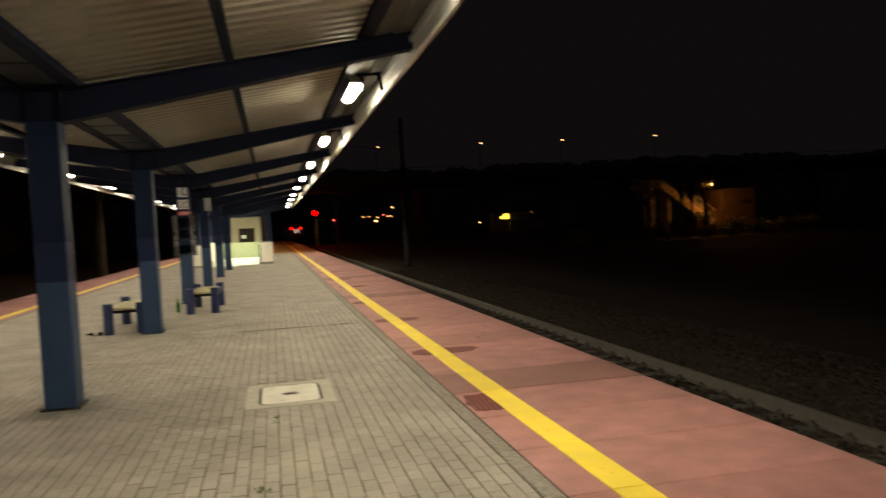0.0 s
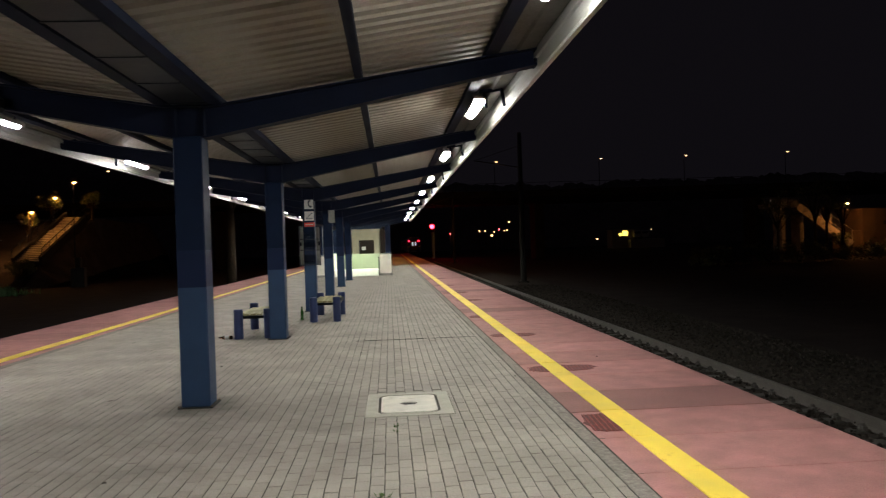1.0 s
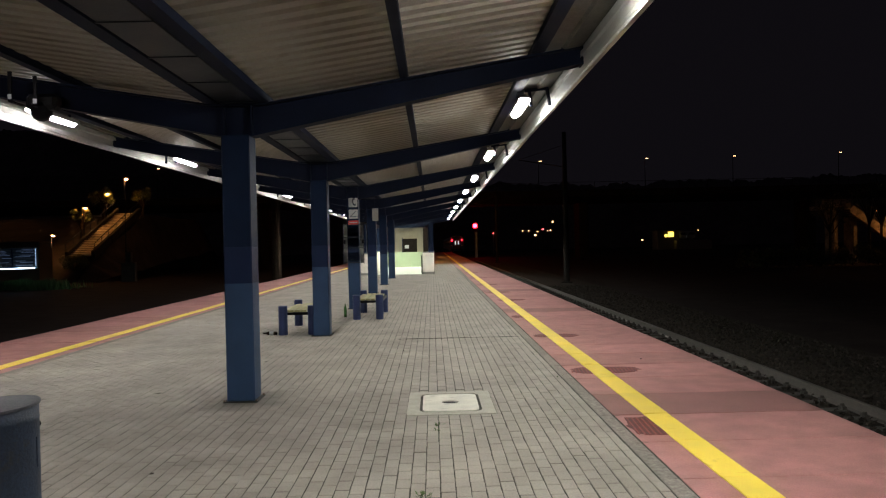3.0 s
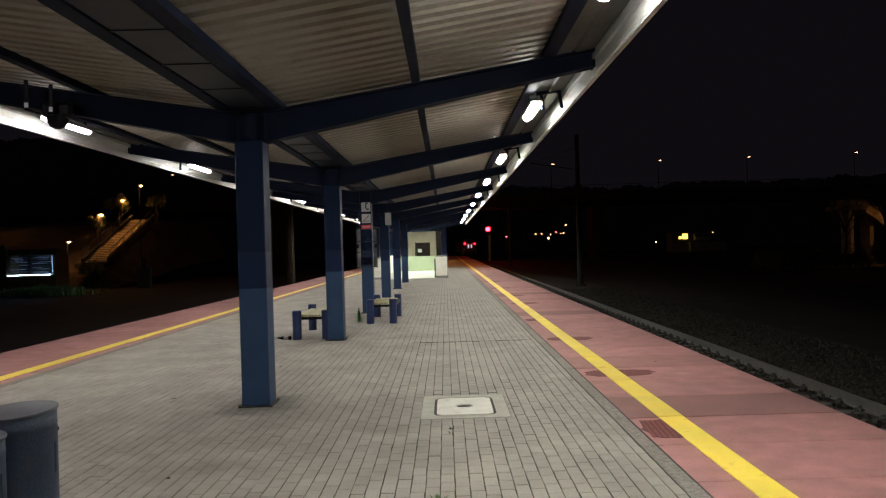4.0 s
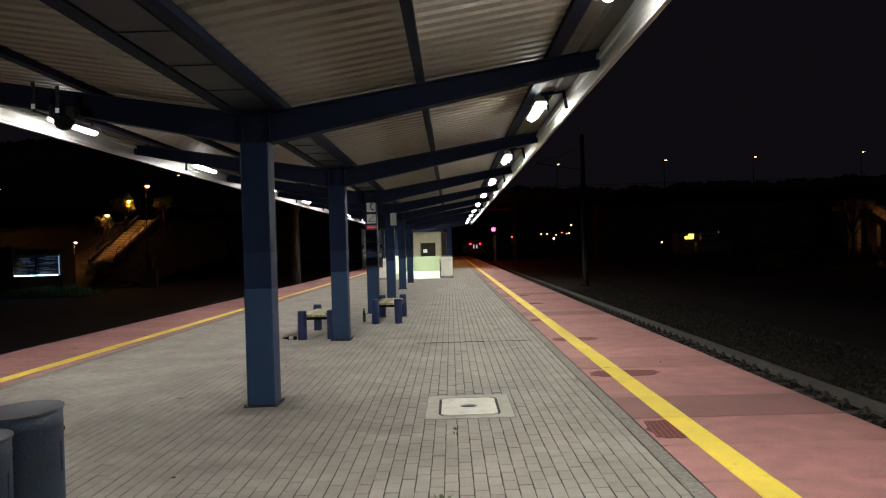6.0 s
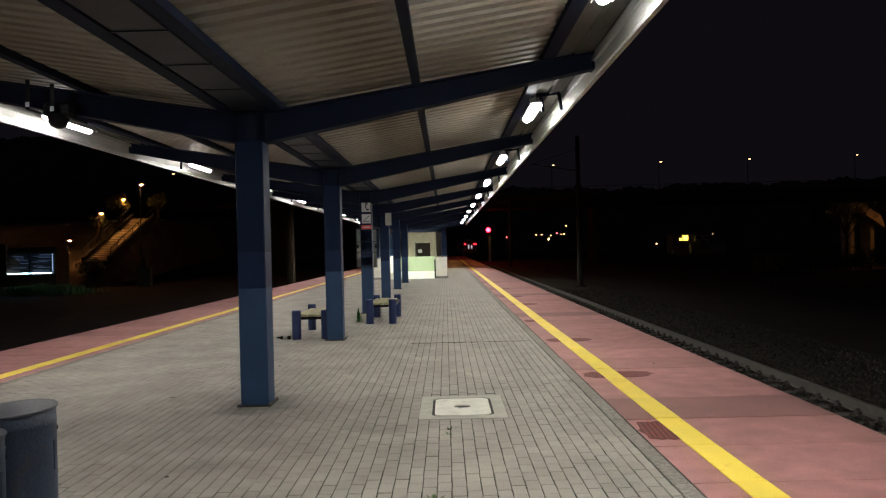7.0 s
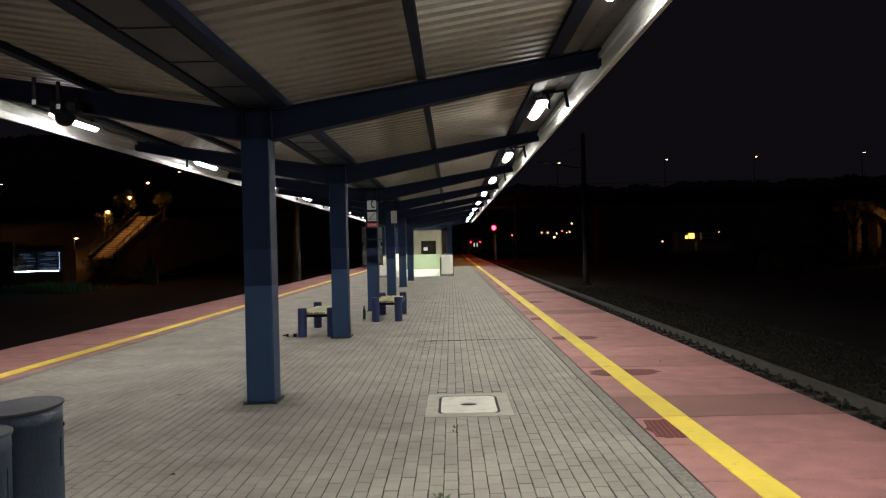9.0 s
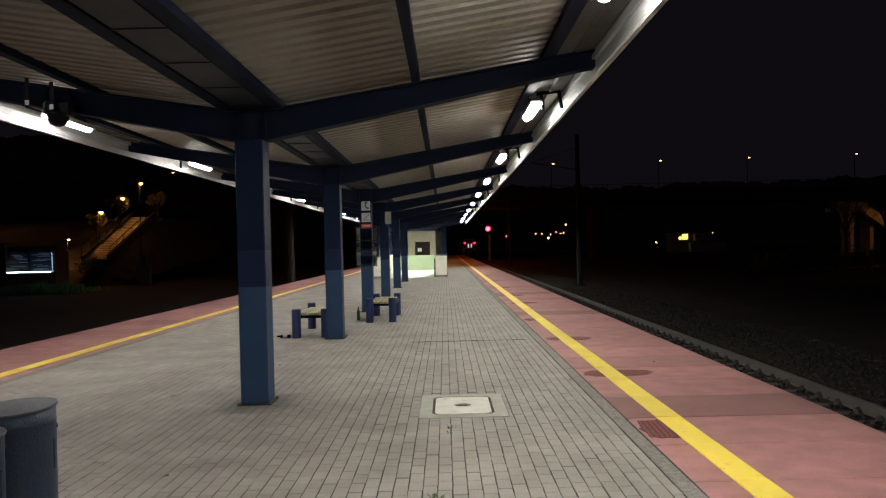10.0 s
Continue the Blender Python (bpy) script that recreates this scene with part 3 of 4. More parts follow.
def build_column(y, x, group="canopy columns"):
    col = thing("column", "blue painted square steel column with dark repainted band", "column", group, at=(x, y + 0.16, 0))
    h = under(0) + 0.01
    shaft = B()
    box(shaft, (-0.15, -0.16, 0.01), (0.15, 0.16, 1.28), bevel=0.012)
    part("lower_shaft", shaft, M_BLUE, col)
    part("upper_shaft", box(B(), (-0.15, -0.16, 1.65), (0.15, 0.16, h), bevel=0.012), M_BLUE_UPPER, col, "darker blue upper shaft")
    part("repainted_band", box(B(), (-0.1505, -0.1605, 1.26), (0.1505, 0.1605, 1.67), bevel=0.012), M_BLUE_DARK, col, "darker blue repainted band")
    bm = box(B(), (-0.185, -0.195, 0.0), (0.185, 0.195, 0.012), bevel=0.003)
    part("base_plate", bm, M_DARK, col, "dark dirty base plate")
    for sx in (-0.17, 0.17):
        for sy in (-0.178, 0.178):
            part("bolt", rod(B(), (sx, sy, 0.01), (sx, sy, 0.03), 0.012, sides=6), M_IRON, col)
    return col


def build_lamp(tube):
    lamp = thing("canopy_lamp", "glowing white tube lamp hung below the canopy eave", "lamp", "canopy lamps")
    part("housing", extrude_profile(B(), [(-0.09, 0.035), (-0.078, 0.035), (-0.07, 0.075), (0.07, 0.075), (0.078, 0.035), (0.09, 0.035), (0.085, 0.085), (0.05, 0.11), (-0.05, 0.11), (-0.085, 0.085)], -0.64, 0.64), M_FASCIA, lamp, "pale lamp housing")
    prof = [(0.058 * math.cos(radians(a)), 0.055 + 0.053 * math.sin(radians(a))) for a in range(170, 371, 20)]
    part("diffuser", extrude_profile(B(), prof, -0.58, 0.58), tube, lamp, "bright white diffuser", smooth=False)
    for sy in (-0.5, 0.5):
        part("hanger", box(B(), (-0.015, sy - 0.015, 0.11), (0.015, sy + 0.015, 0.17)), M_BEAM, lamp)
    return lamp


def build_bracket():
    br = thing("lamp_bracket", "dark blue steel bracket hung from the eave purlin", "bracket", "eave brackets")
    bm = B()
    bar(bm, (0, 0, 0.42), (0.05, -0.1, -0.02), 0.045, 0.02)
    part("front_bar", bm, M_BEAM, br)
    part("rear_bar", bar(B(), (-0.22, 0.05, 0.36), (-0.19, 0.0, -0.02), 0.045, 0.02), M_BEAM, br)
    part("cross_bar", bar(B(), (-0.32, 0.04, 0.2), (0.02, -0.05, 0.22), 0.03, 0.045), M_BEAM, br)
    part("clamp", box(B(), (-0.36, -0.02, 0.15), (-0.28, 0.12, 0.38)), M_STEEL, br, "shiny clamp")
    return br


# ---------- platform things ----------
def build_bench(x0, x1, y0, y1):
    bench = thing("bench", "bench with yellow slats on four round blue posts beside the columns", "bench", "platform benches", at=((x0 + x1) / 2, (y0 + y1) / 2, 0))
    a, b = (x1 - x0) / 2, (y1 - y0) / 2
    for sx in (-1, 1):
        for sy in (-1, 1):
            part("post", lathe(B(), [(0.082, 0), (0.085, 0.01), (0.085, 0.53), (0.078, 0.545)], (sx * (a - 0.04), sy * (b - 0.08), 0), sides=20), M_POST, bench, smooth=False)
    for sy in (-1, 1):
        part("cross_rail", box(B(), (-a - 0.02, sy * (b - 0.2) - 0.03, 0.36), (a + 0.02, sy * (b - 0.2) + 0.03, 0.41)), M_BLACK, bench, "dark cross rail")
    n = 5
    w = 2 * (a - 0.02) / n
    for k in range(n):
        xx = -a + 0.02 + w * k
        e = 0.18 if k in (0, n - 1) else 0.0
        part("slat", box(B(), (xx + 0.01, -b + e + 0.06, 0.425), (xx + w - 0.01, b - e, 0.462), bevel=0.006), M_WOOD, bench)
    for sx in (-1, 1):
        part("side_rail", box(B(), (sx * a - 0.02, -b + 0.1, 0.37), (sx * a + 0.02, b - 0.1, 0.43)), M_BLACK, bench, "dark side rail")


def build_bin(x, y, h, r, tilt):
    bn = thing("litter_bin", "dark blue painted steel drum litter bin with dented flat lid", "litter bin", "litter bins", at=(x, y, 0))
    prof = [(r * 0.97, 0.03), (r, 0.05), (r, h * 0.33), (r * 1.012, h * 0.34), (r, h * 0.35), (r, h * 0.9), (r * 1.015, h * 0.91), (r, h * 0.92), (r, h - 0.01)]
    part("drum", lathe(B(), prof, sides=40), M_BIN, bn, smooth=True)
    m = Matrix.Translation((0, 0, h)) @ pose(0, 0, 0, tilt, -tilt * 0.7, 0)
    part("lid", lathe(B(), [(r * 1.035, -0.012), (r * 1.05, -0.004), (r * 1.04, 0.002), (r * 0.9, 0.001), (r * 0.3, 0.005)], sides=40, m=m), M_BIN_LID, bn, "dented grey lid", smooth=False)
    part("hinge", rod(B(), (r * 0.85, r * 0.47, h * 0.86), (r * 0.89, r * 0.5, h * 0.86), 0.012), M_BLACK, bn)
    part("latch_rod", bar(B(), (r * 0.995, r * 0.064, h * 0.62), (r * 0.995, r * 0.064, h * 0.8), 0.01, 0.01), M_BIN, bn)


def build_board(y):
    """Notice case and pictogram plates fixed round a column."""
    face = y - 0.012
    for z, kind in ((2.65, "phone"), (2.35, "stairs")):
        plate = thing("pictogram_plate", "white pictogram plate with dark telephone handset" if kind == "phone" else "white pictogram plate with dark stair sign", "sign", "pictogram plates", at=(XC + 0.03, face, z))
        part("plate", box(B(), (-0.115, -0.008, 0), (0.115, 0.008, 0.235), bevel=0.003), M_PLATE_WHITE, plate)
        bm = B()
        if kind == "phone":
            pts = [(0.06 * math.cos(radians(a)) + 0.05, 0.15 + 0.1 * math.sin(radians(a))) for a in range(140, 261, 20)]
            for (ax, az), (bx, bz) in zip(pts, pts[1:]):
                bar(bm, (ax, -0.011, az), (bx, -0.011, bz), 0.005, 0.035)
            bar(bm, (0.0, -0.011, 0.215), (0.045, -0.011, 0.2), 0.005, 0.045)
            bar(bm, (0.03, -0.011, 0.05), (0.075, -0.011, 0.065), 0.005, 0.045)
        else:
            bar(bm, (-0.085, -0.011, 0.05), (0.085, -0.011, 0.05), 0.005, 0.016)
            bar(bm, (-0.07, -0.011, 0.06), (0.08, -0.011, 0.2), 0.005, 0.018)
        part("pictogram", bm, M_INK, plate, "dark symbol")
    red = thing("red_plate", "small red plate with pale bar on the column", "sign", at=(XC + 0.03, face, 2.2))
    part("plate", box(B(), (-0.13, -0.008, 0), (0.13, 0.008, 0.1)), M_PLATE_RED, red)
    part("bar", box(B(), (-0.1, -0.011, 0.04), (0.1, -0.008, 0.06)), M_PLATE_WHITE, red)
    case = thing("notice_case", "clear notice case in steel frame round a column", "notice board", at=(XC + 0.03, face, 1.2))
    for z in (0.0, 0.38, 0.66, 0.98):
        part("frame_bar", box(B(), (-0.26, -0.04, z), (0.26, -0.022, z + 0.018)), M_GUTTER, case)
    for x in (-0.27, 0.25):
        part("frame_post", box(B(), (x, -0.04, -0.02), (x + 0.014, -0.018, 1.03)), M_GUTTER, case)
    # opaque grey strips imitate the light caught in the acrylic sides
    for x in (-0.25, 0.165):
        part("lit_side_strip", box(B(), (x, -0.022, 0.0), (x + 0.085, -0.016, 1.0)), M_CONCRETE, case, "grey strip standing in for the lit acrylic side")
    for z in (0.03, 0.41, 0.69):
        part("pane", box(B(), (-0.25, -0.034, z + 0.005), (0.25, -0.028, z + 0.26)), M_ACRYLIC, case, "clear acrylic pane")
    for x in (-0.27, 0.21):
        part("clip", box(B(), (x, -0.05, 0.5), (x + 0.06, -0.02, 0.6)), M_BLACK, case)


def build_flag_sign(y):
    sg = thing("flag_sign", "small grey plate on bracket beside a column", "sign", at=(XC + 0.08, y + 0.1, 2.46))
    part("plate", box(B(), (0.0, -0.27, 0.0), (0.2, -0.25, 0.42), bevel=0.004), M_CONCRETE, sg)
    part("arm", box(B(), (-0.05, -0.272, 0.42), (0.2, 0.012, 0.45)), M_BEAM, sg)


def build_dome():
    cam_ = thing("dome_camera", "black dome security camera strapped to a beam", "security camera", at=(-4.03, 8.74, 3.16))
    part("mount", box(B(), (-0.17, -0.09, 0.0), (0.16, 0.09, 0.17), bevel=0.04), M_BLACK, cam_)
    part("dome", lathe(B(), [(0.03, -0.11), (0.08, -0.085), (0.105, -0.035), (0.115, 0.03), (0.11, 0.07)], (-0.03, 0, 0), sides=24), M_BLACK, cam_, smooth=True)
    for x in (-0.28, -0.02):
        z = under(x - 2.04) - 3.16
        part("strap", box(B(), (x - 0.02, -0.16, z - 0.05), (x + 0.02, -0.145, z + 0.27)), M_BLACK, cam_, "dark strap")
        part("buckle", box(B(), (x - 0.02, -0.165, z - 0.02), (x + 0.02, -0.16, z + 0.03)), M_STEEL, cam_)
        part("strap_foot", box(B(), (x - 0.02, -0.16, z - 0.05), (x + 0.02, 0.12, z - 0.035)), M_BLACK, cam_)


def build_bottles():
    bt = thing("beer_bottle", "brown glass bottle lying on the pavers", "bottle", at=(-2.99, 15.05, 0.0))
    m = Matrix.Translation((0, 0, 0.036)) @ pose(0, 0, 0, 0, -90, -12)
    part("glass", lathe(B(), [(0.03, -0.12), (0.035, -0.11), (0.035, 0.04), (0.014, 0.1), (0.013, 0.15)], sides=18, m=m), M_BOTTLE, bt, smooth=True)
    part("paper_label", lathe(B(), [(0.0356, -0.06), (0.0356, 0.02)], sides=18, m=m), M_PLATE_WHITE, bt)
    g = thing("green_bottle", "green glass bottle standing beside a column base", "bottle", at=(-1.97, 18.45, 0.0))
    part("glass", lathe(B(), [(0.034, 0), (0.036, 0.01), (0.036, 0.19), (0.014, 0.26), (0.014, 0.31)], sides=16), M_GLASS, g, smooth=True)


def build_weeds():
    rng = random.Random(3)
    for cx, cy, n in ((-0.02, 5.42, 26), (0.1, 7.42, 10), (0.08, 7.2, 7), (1.55, 9.8, 6)):
        bm = B()
        for k in range(n):
            a, r = rng.uniform(0, 6.28), rng.uniform(0.0, 0.05)
            p = Vector((cx + r * math.cos(a), cy + r * math.sin(a), -0.002))
            d = Vector((math.cos(a), math.sin(a), 0)) * rng.uniform(0.02, 0.05)
            s = d.cross(Vector((0, 0, 1))).normalized() * 0.006
            q = p + d + Vector((0, 0, rng.uniform(0.01, 0.035)))
            bm.faces.new([bm.verts.new(v) for v in (p - s * 0.5, p + d * 0.5 - s + Vector((0, 0, 0.015)), q, p + d * 0.5 + s + Vector((0, 0, 0.015)))])
        solid("weed_tuft", bm, M_WEED, "small green weed in a paver joint", "weed", "weeds", kind="stuff")


def build_litter():
    """Dry leaves and a drain joint on the paving."""
    rng = random.Random(17)
    for k, (x, y) in enumerate(((-2.02, 6.08), (-0.4, 12.4), (-2.35, 11.6), (-1.2, 13.2), (-3.1, 9.3), (2.9, 11.0), (-3.6, 7.1))):
        bm = B()
        n = 7
        ring = [Vector(((0.028 + 0.012 * rng.random()) * math.cos(6.283 * i / n), 0.018 * math.sin(6.283 * i / n), 0.004 + 0.01 * rng.random())) for i in range(n)]
        mid = bm.verts.new((0, 0, 0.003))
        vs = [bm.verts.new(v) for v in ring]
        for i in range(n):
            bm.faces.new((mid, vs[i], vs[(i + 1) % n]))
        ob = solid("dry_leaf", bm, M_BARK, "small dry brown leaf on the paving", "leaf", "dry leaves")
        ob.location, ob.rotation_euler = (x, y, 0.0), (0, 0, rng.uniform(0, 6))
    dj = thing("drain_joint", "narrow dark drain joint across the pavers", "drain", at=(0.5, 13.97, 0.0))
    part("slot", box(B(), (-1.05, -0.018, -0.01), (1.05, 0.018, 0.003)), M_JOINT, dj)


def build_stairwell():
    x0, x1, y0, y1 = WELL
    h = 1.16
    low = thing("stairwell_wall", "white rendered low walls round the underpass stairs", "low wall", kind="structure", at=((x0 + x1) / 2, y0, 0))
    c = (x0 + x1) / 2
    t = 0.22
    for nm, lo, hi in (("front_wall", (x0 - c, 0, 0), (x0 - c + 0.62, t, h)), ("front_wall", (x1 - c - 0.62, 0, 0), (x1 - c, t, h)),
                       ("side_wall", (x0 - c, t, 0), (x0 - c + t, y1 - y0, h)), ("side_wall", (x1 - c - t, t, 0), (x1 - c, y1 - y0, h))):
        part(nm, box(B(), lo, hi, bevel=0.01), M_WHITE, low)
        part("coping", box(B(), (lo[0] - 0.02, lo[1] - 0.02, h), (hi[0] + 0.02, hi[1] + 0.02 if nm == "front_wall" else hi[1], h + 0.04), bevel=0.008), M_CONCRETE, low, "grey coping")
        part("plinth", box(B(), (lo[0] - 0.012, lo[1] - 0.012, 0), (hi[0] + 0.012, lo[1], 0.12)), M_CONCRETE, low, "grey plinth")
    part("back_wall", box(B(), (x0 - c + t, y1 - y0 - t, 0), (x1 - c - t, y1 - y0, 1.08)), M_GREENWALL, low, "pale green back wall")
    part("landing", box(B(), (x0 - c + t, 0.0, -0.1), (x1 - c - t, y1 - y0 - t, 0.004)), M_TILE, low, "pale tiled landing")
    rail = thing("handrail", "dark steel handrail at the stair opening", "handrail", at=(-0.52, y0 + 0.1, 0))
    part("post", rod(B(), (0, 0, 0), (0, 0, 1.02), 0.03), M_BLACK, rail)
    part("rail", rod(B(), (-0.03, 0, 1.02), (-0.05, 2.5, 0.95), 0.03), M_BLACK, rail)
    part("far_post", rod(B(), (-0.05, 2.5, 0), (-0.05, 2.5, 0.95), 0.025), M_BLACK, rail)
    for y in (52.5, 55.0, 57.0):
        lp = thing("stair_lamp", "white tube lamp over the stair landing", "lamp", "stair lamps", at=(c, y, 3.12))
        part("housing", box(B(), (-0.6, -0.08, 0.04), (0.6, 0.08, 0.12)), M_FASCIA, lp)
        part("tube", box(B(), (-0.58, -0.05, 0.0), (0.58, 0.05, 0.04)), M_STAIR_TUBE, lp)
        part("hanger", box(B(), (-0.02, -0.02, 0.12), (0.02, 0.02, 0.24)), M_BEAM, lp)
    # cabin beyond the stairs
    hut = thing("platform_cabin", "cream rendered cabin with brown door beyond the stairs", "cabin", at=(-1.75, 61.0, 0))
    part("wall", box(B(), (-1.05, 0, 0), (1.1, 3, 2.95), bevel=0.02), M_CREAM, hut)
    part("roof", box(B(), (-1.2, -0.15, 2.95), (1.25, 3.1, 3.05)), M_BEAM, hut)
    dr = part("door", box(B(), (-0.45, -0.04, 0.0), (0.65, 0.0, 2.1), bevel=0.01), M_BROWN, hut, "brown door")
    part("notice", box(B(), (-0.3, -0.05, 1.35), (0.0, -0.042, 1.6)), M_PLATE_WHITE, dr, "pale paper notice")
    part("door_frame", box(B(), (-0.52, -0.03, 0.0), (-0.46, 0.0, 2.16)), M_BEAM, hut)
    part("side_panel", box(B(), (1.12, -0.1, 0), (1.5, 0.2, 2.9)), M_BROWN, hut, "dark brown side panel")


build_ground()
build_track(TRACK_X, -6.0, 109.0)
build_platform()
ribbed_patch(1.76, 2.25, 6.84, 7.56, False)
for y, a, b in ((10.2, 1.76, 2.68), (13.95, 1.78, 2.62), (17.6, 1.78, 2.2), (22.6, 1.9, 2.7), (26.2, 1.78, 2.65), (31.0, 1.78, 2.6), (37.0, 1.78, 2.6), (44.0, 1.78, 2.6)):
    ribbed_patch(a, b, y - 0.26, y + 0.26, True)
build_cover()
build_canopy()
for k in range(-2, 6):
    build_column(FIRST + BAY * k, XC - 0.015 + 0.0145 * max(0, k))
for k in range(6, 9):
    for x in (WELL[0] + 0.1, WELL[1] - 0.15):
        build_column(FIRST + BAY * k + 0.3, x, "stair columns")
lamp = build_lamp(M_TUBE)
old_lamp = build_lamp(M_TUBE_OLD)
worn_lamp = build_lamp(M_TUBE_WORN)
worn_lamp.location = (XC - 3.26, 11.5 - 18, 3.51)
old_lamp.location = (XC - 3.26, 11.5, 3.51)
lamp.location = (XC + 3.35, 11.5 - 18, 3.51)
bracket = build_bracket()
bracket.location = (XC + 3.64, 10.95 - 18, 3.5)
for k in range(-3, 9):
    for side in (1, -1):
        if k > -3:
            shift = (0.0, 0.28) if (k, side) == (-1, 1) else (0.0, 0.0)      # one lamp hangs off the even spacing
            if (k, side) == (0, -1):
                continue
            copy_thing(lamp if side > 0 else old_lamp if k > 0 else worn_lamp, pose(XC + (3.35 if side > 0 else -3.26) + shift[0], 11.5 + BAY * k + shift[1], 3.51))
        if (k, side) not in ((-3, 1), (0, -1)):
            copy_thing(bracket, pose(XC + (3.64 if side > 0 else -3.5), 10.95 + BAY * k, 3.5, 0, 0, 0 if side > 0 else 180))
build_dome()
build_bench(-2.8, -2.17, 14.98, 16.85)
build_bench(-1.68, -1.09, 17.7, 19.65)
build_bin(-2.21, 4.41, 0.86, 0.2, 3)
build_bin(-2.225, 3.95, 0.815, 0.195, 1)
build_board(FIRST + 12)
build_flag_sign(FIRST + 18)
build_bottles()
build_weeds()
build_litter()
build_stairwell()


# ---------- train, signal and masts ----------
def build_coach():
    """Passenger coach, tail end at y = 0, running along +y; rail top at z = 0."""
    L, W = 26.4, 1.41
    c = thing("passenger_coach", "blue and grey passenger coach with orange stripe", "railway coach", "coaches of the train")
    shell = [(-W, 0.95), (W, 0.95), (W + 0.02, 1.25), (W + 0.02, 2.15), (-W - 0.02, 2.15), (-W - 0.02, 1.25)]
    part("lower_body", extrude_profile(B(), shell, 0.3, L - 0.3), M_GREY_COACH, c, "light grey lower side")
    part("upper_body", extrude_profile(B(), [(-W - 0.02, 2.15), (W + 0.02, 2.15), (W - 0.03, 3.3), (-W + 0.03, 3.3)], 0.3, L - 0.3), M_BLUE_COACH, c, "dark blue window band")
    roof = [(-W + 0.03, 3.3), (W - 0.03, 3.3)] + [((W - 0.03) * math.cos(radians(a)), 3.3 + 0.75 * math.sin(radians(a)) ** 0.8) for a in range(15, 166, 15)]
    part("roof", extrude_profile(B(), roof, 0.25, L - 0.25), M_GREY_COACH, c, "grey curved roof")
    end = [(-W, 0.8), (W, 0.8), (W, 2.15), (W - 0.05, 3.3)] + [((W - 0.07) * math.cos(radians(a)), 3.3 + 0.68 * math.sin(radians(a)) ** 0.8) for a in range(20, 161, 20)] + [(-W + 0.05, 3.3), (-W, 2.15)]
    for y in (0.18, L - 0.3):
        e = part("end_wall", extrude_profile(B(), end, y, y + 0.12), M_BLUE_COACH, c, "dark blue end wall")
        s = -1 if y < 1 else 1
        yy = y if y < 1 else y + 0.12
        part("gangway", box(B(), (-0.72, min(yy, yy + s * 0.25), 1.1), (0.72, max(yy, yy + s * 0.25), 3.35), bevel=0.05), M_BLACK, e, "black rubber gangway")
        for x in (-0.33, 0.33):
            part("gangway_door", box(B(), (x - 0.32, min(yy + s * 0.25, yy + s * 0.29), 1.2), (x + 0.32, max(yy + s * 0.25, yy + s * 0.29), 3.25)), M_DOOR_RED, e, "rust red gangway door")
        for x in (-0.9, 0.9):
            part("buffer", lathe(B(), [(0.08, 0), (0.08, 0.4), (0.24, 0.42), (0.24, 0.46)], m=Matrix.Translation((x, yy, 1.05)) @ pose(0, 0, 0, 90 if s < 0 else -90, 0, 0), sides=16), M_BLACK, e)
    for side in (-1, 1):
        xx = side * (W + 0.022)
        part("stripe", box(B(), (min(xx, xx + side * 0.006), 1.4, 1.3), (max(xx, xx + side * 0.006), L - 1.4, 1.48)), M_ORANGE, c, "orange stripe")
        part("skirt", box(B(), (min(side * W, side * (W - 0.05)), 1.4, 0.75), (max(side * W, side * (W - 0.05)), L - 1.4, 0.95)), M_BLUE_COACH, c, "blue skirt")
        for k in range(11):
            y = 2.6 + k * 2.05
            xo = side * (W + 0.01)
            w = part("window", box(B(), (min(xo - side * 0.04, xo + side * 0.008), y, 2.25), (max(xo - side * 0.04, xo + side * 0.008), y + 1.15, 3.15)), M_STEEL, c, "steel window frame")
            part("pane", box(B(), (min(xo, xo + side * 0.012), y + 0.06, 2.3), (max(xo, xo + side * 0.012), y + 1.09, 2.72)), M_PANE, w)
            part("upper_pane", box(B(), (min(xo, xo + side * 0.012), y + 0.06, 2.76), (max(xo, xo + side * 0.012), y + 1.09, 3.1)), M_PANE, w)
        for y in (0.5, L - 1.4):
            d = part("door", box(B(), (min(side * W, side * (W + 0.04)), y, 0.7), (max(side * W, side * (W + 0.04)), y + 0.85, 3.25), bevel=0.01), M_GREY_COACH, c, "light grey door")
            part("door_pane", box(B(), (min(side * W, side * (W + 0.046)), y + 0.25, 1.9), (max(side * W, side * (W + 0.046)), y + 0.6, 3.0)), M_PANE, d)
    for y in (3.6, L - 3.6):
        bg = part("bogie", box(B(), (-1.15, y - 1.6, 0.45), (1.15, y + 1.6, 0.72)), M_BLACK, c, "black bogie")
        for dy in (-1.25, 1.25):
            for x in (-0.75, 0.75):
                part("wheel", lathe(B(), [(0.46, -0.065), (0.46, 0.05), (0.49, 0.055), (0.49, 0.065)], m=Matrix.Translation((x, y + dy, 0.49)) @ pose(0, 0, 0, 0, 90, 0), sides=24), M_IRON, bg)
    part("underframe_box", box(B(), (-1.1, 9, 0.35), (1.1, 17, 0.95), bevel=0.04), M_BLACK, c, "dark equipment box")
    return c


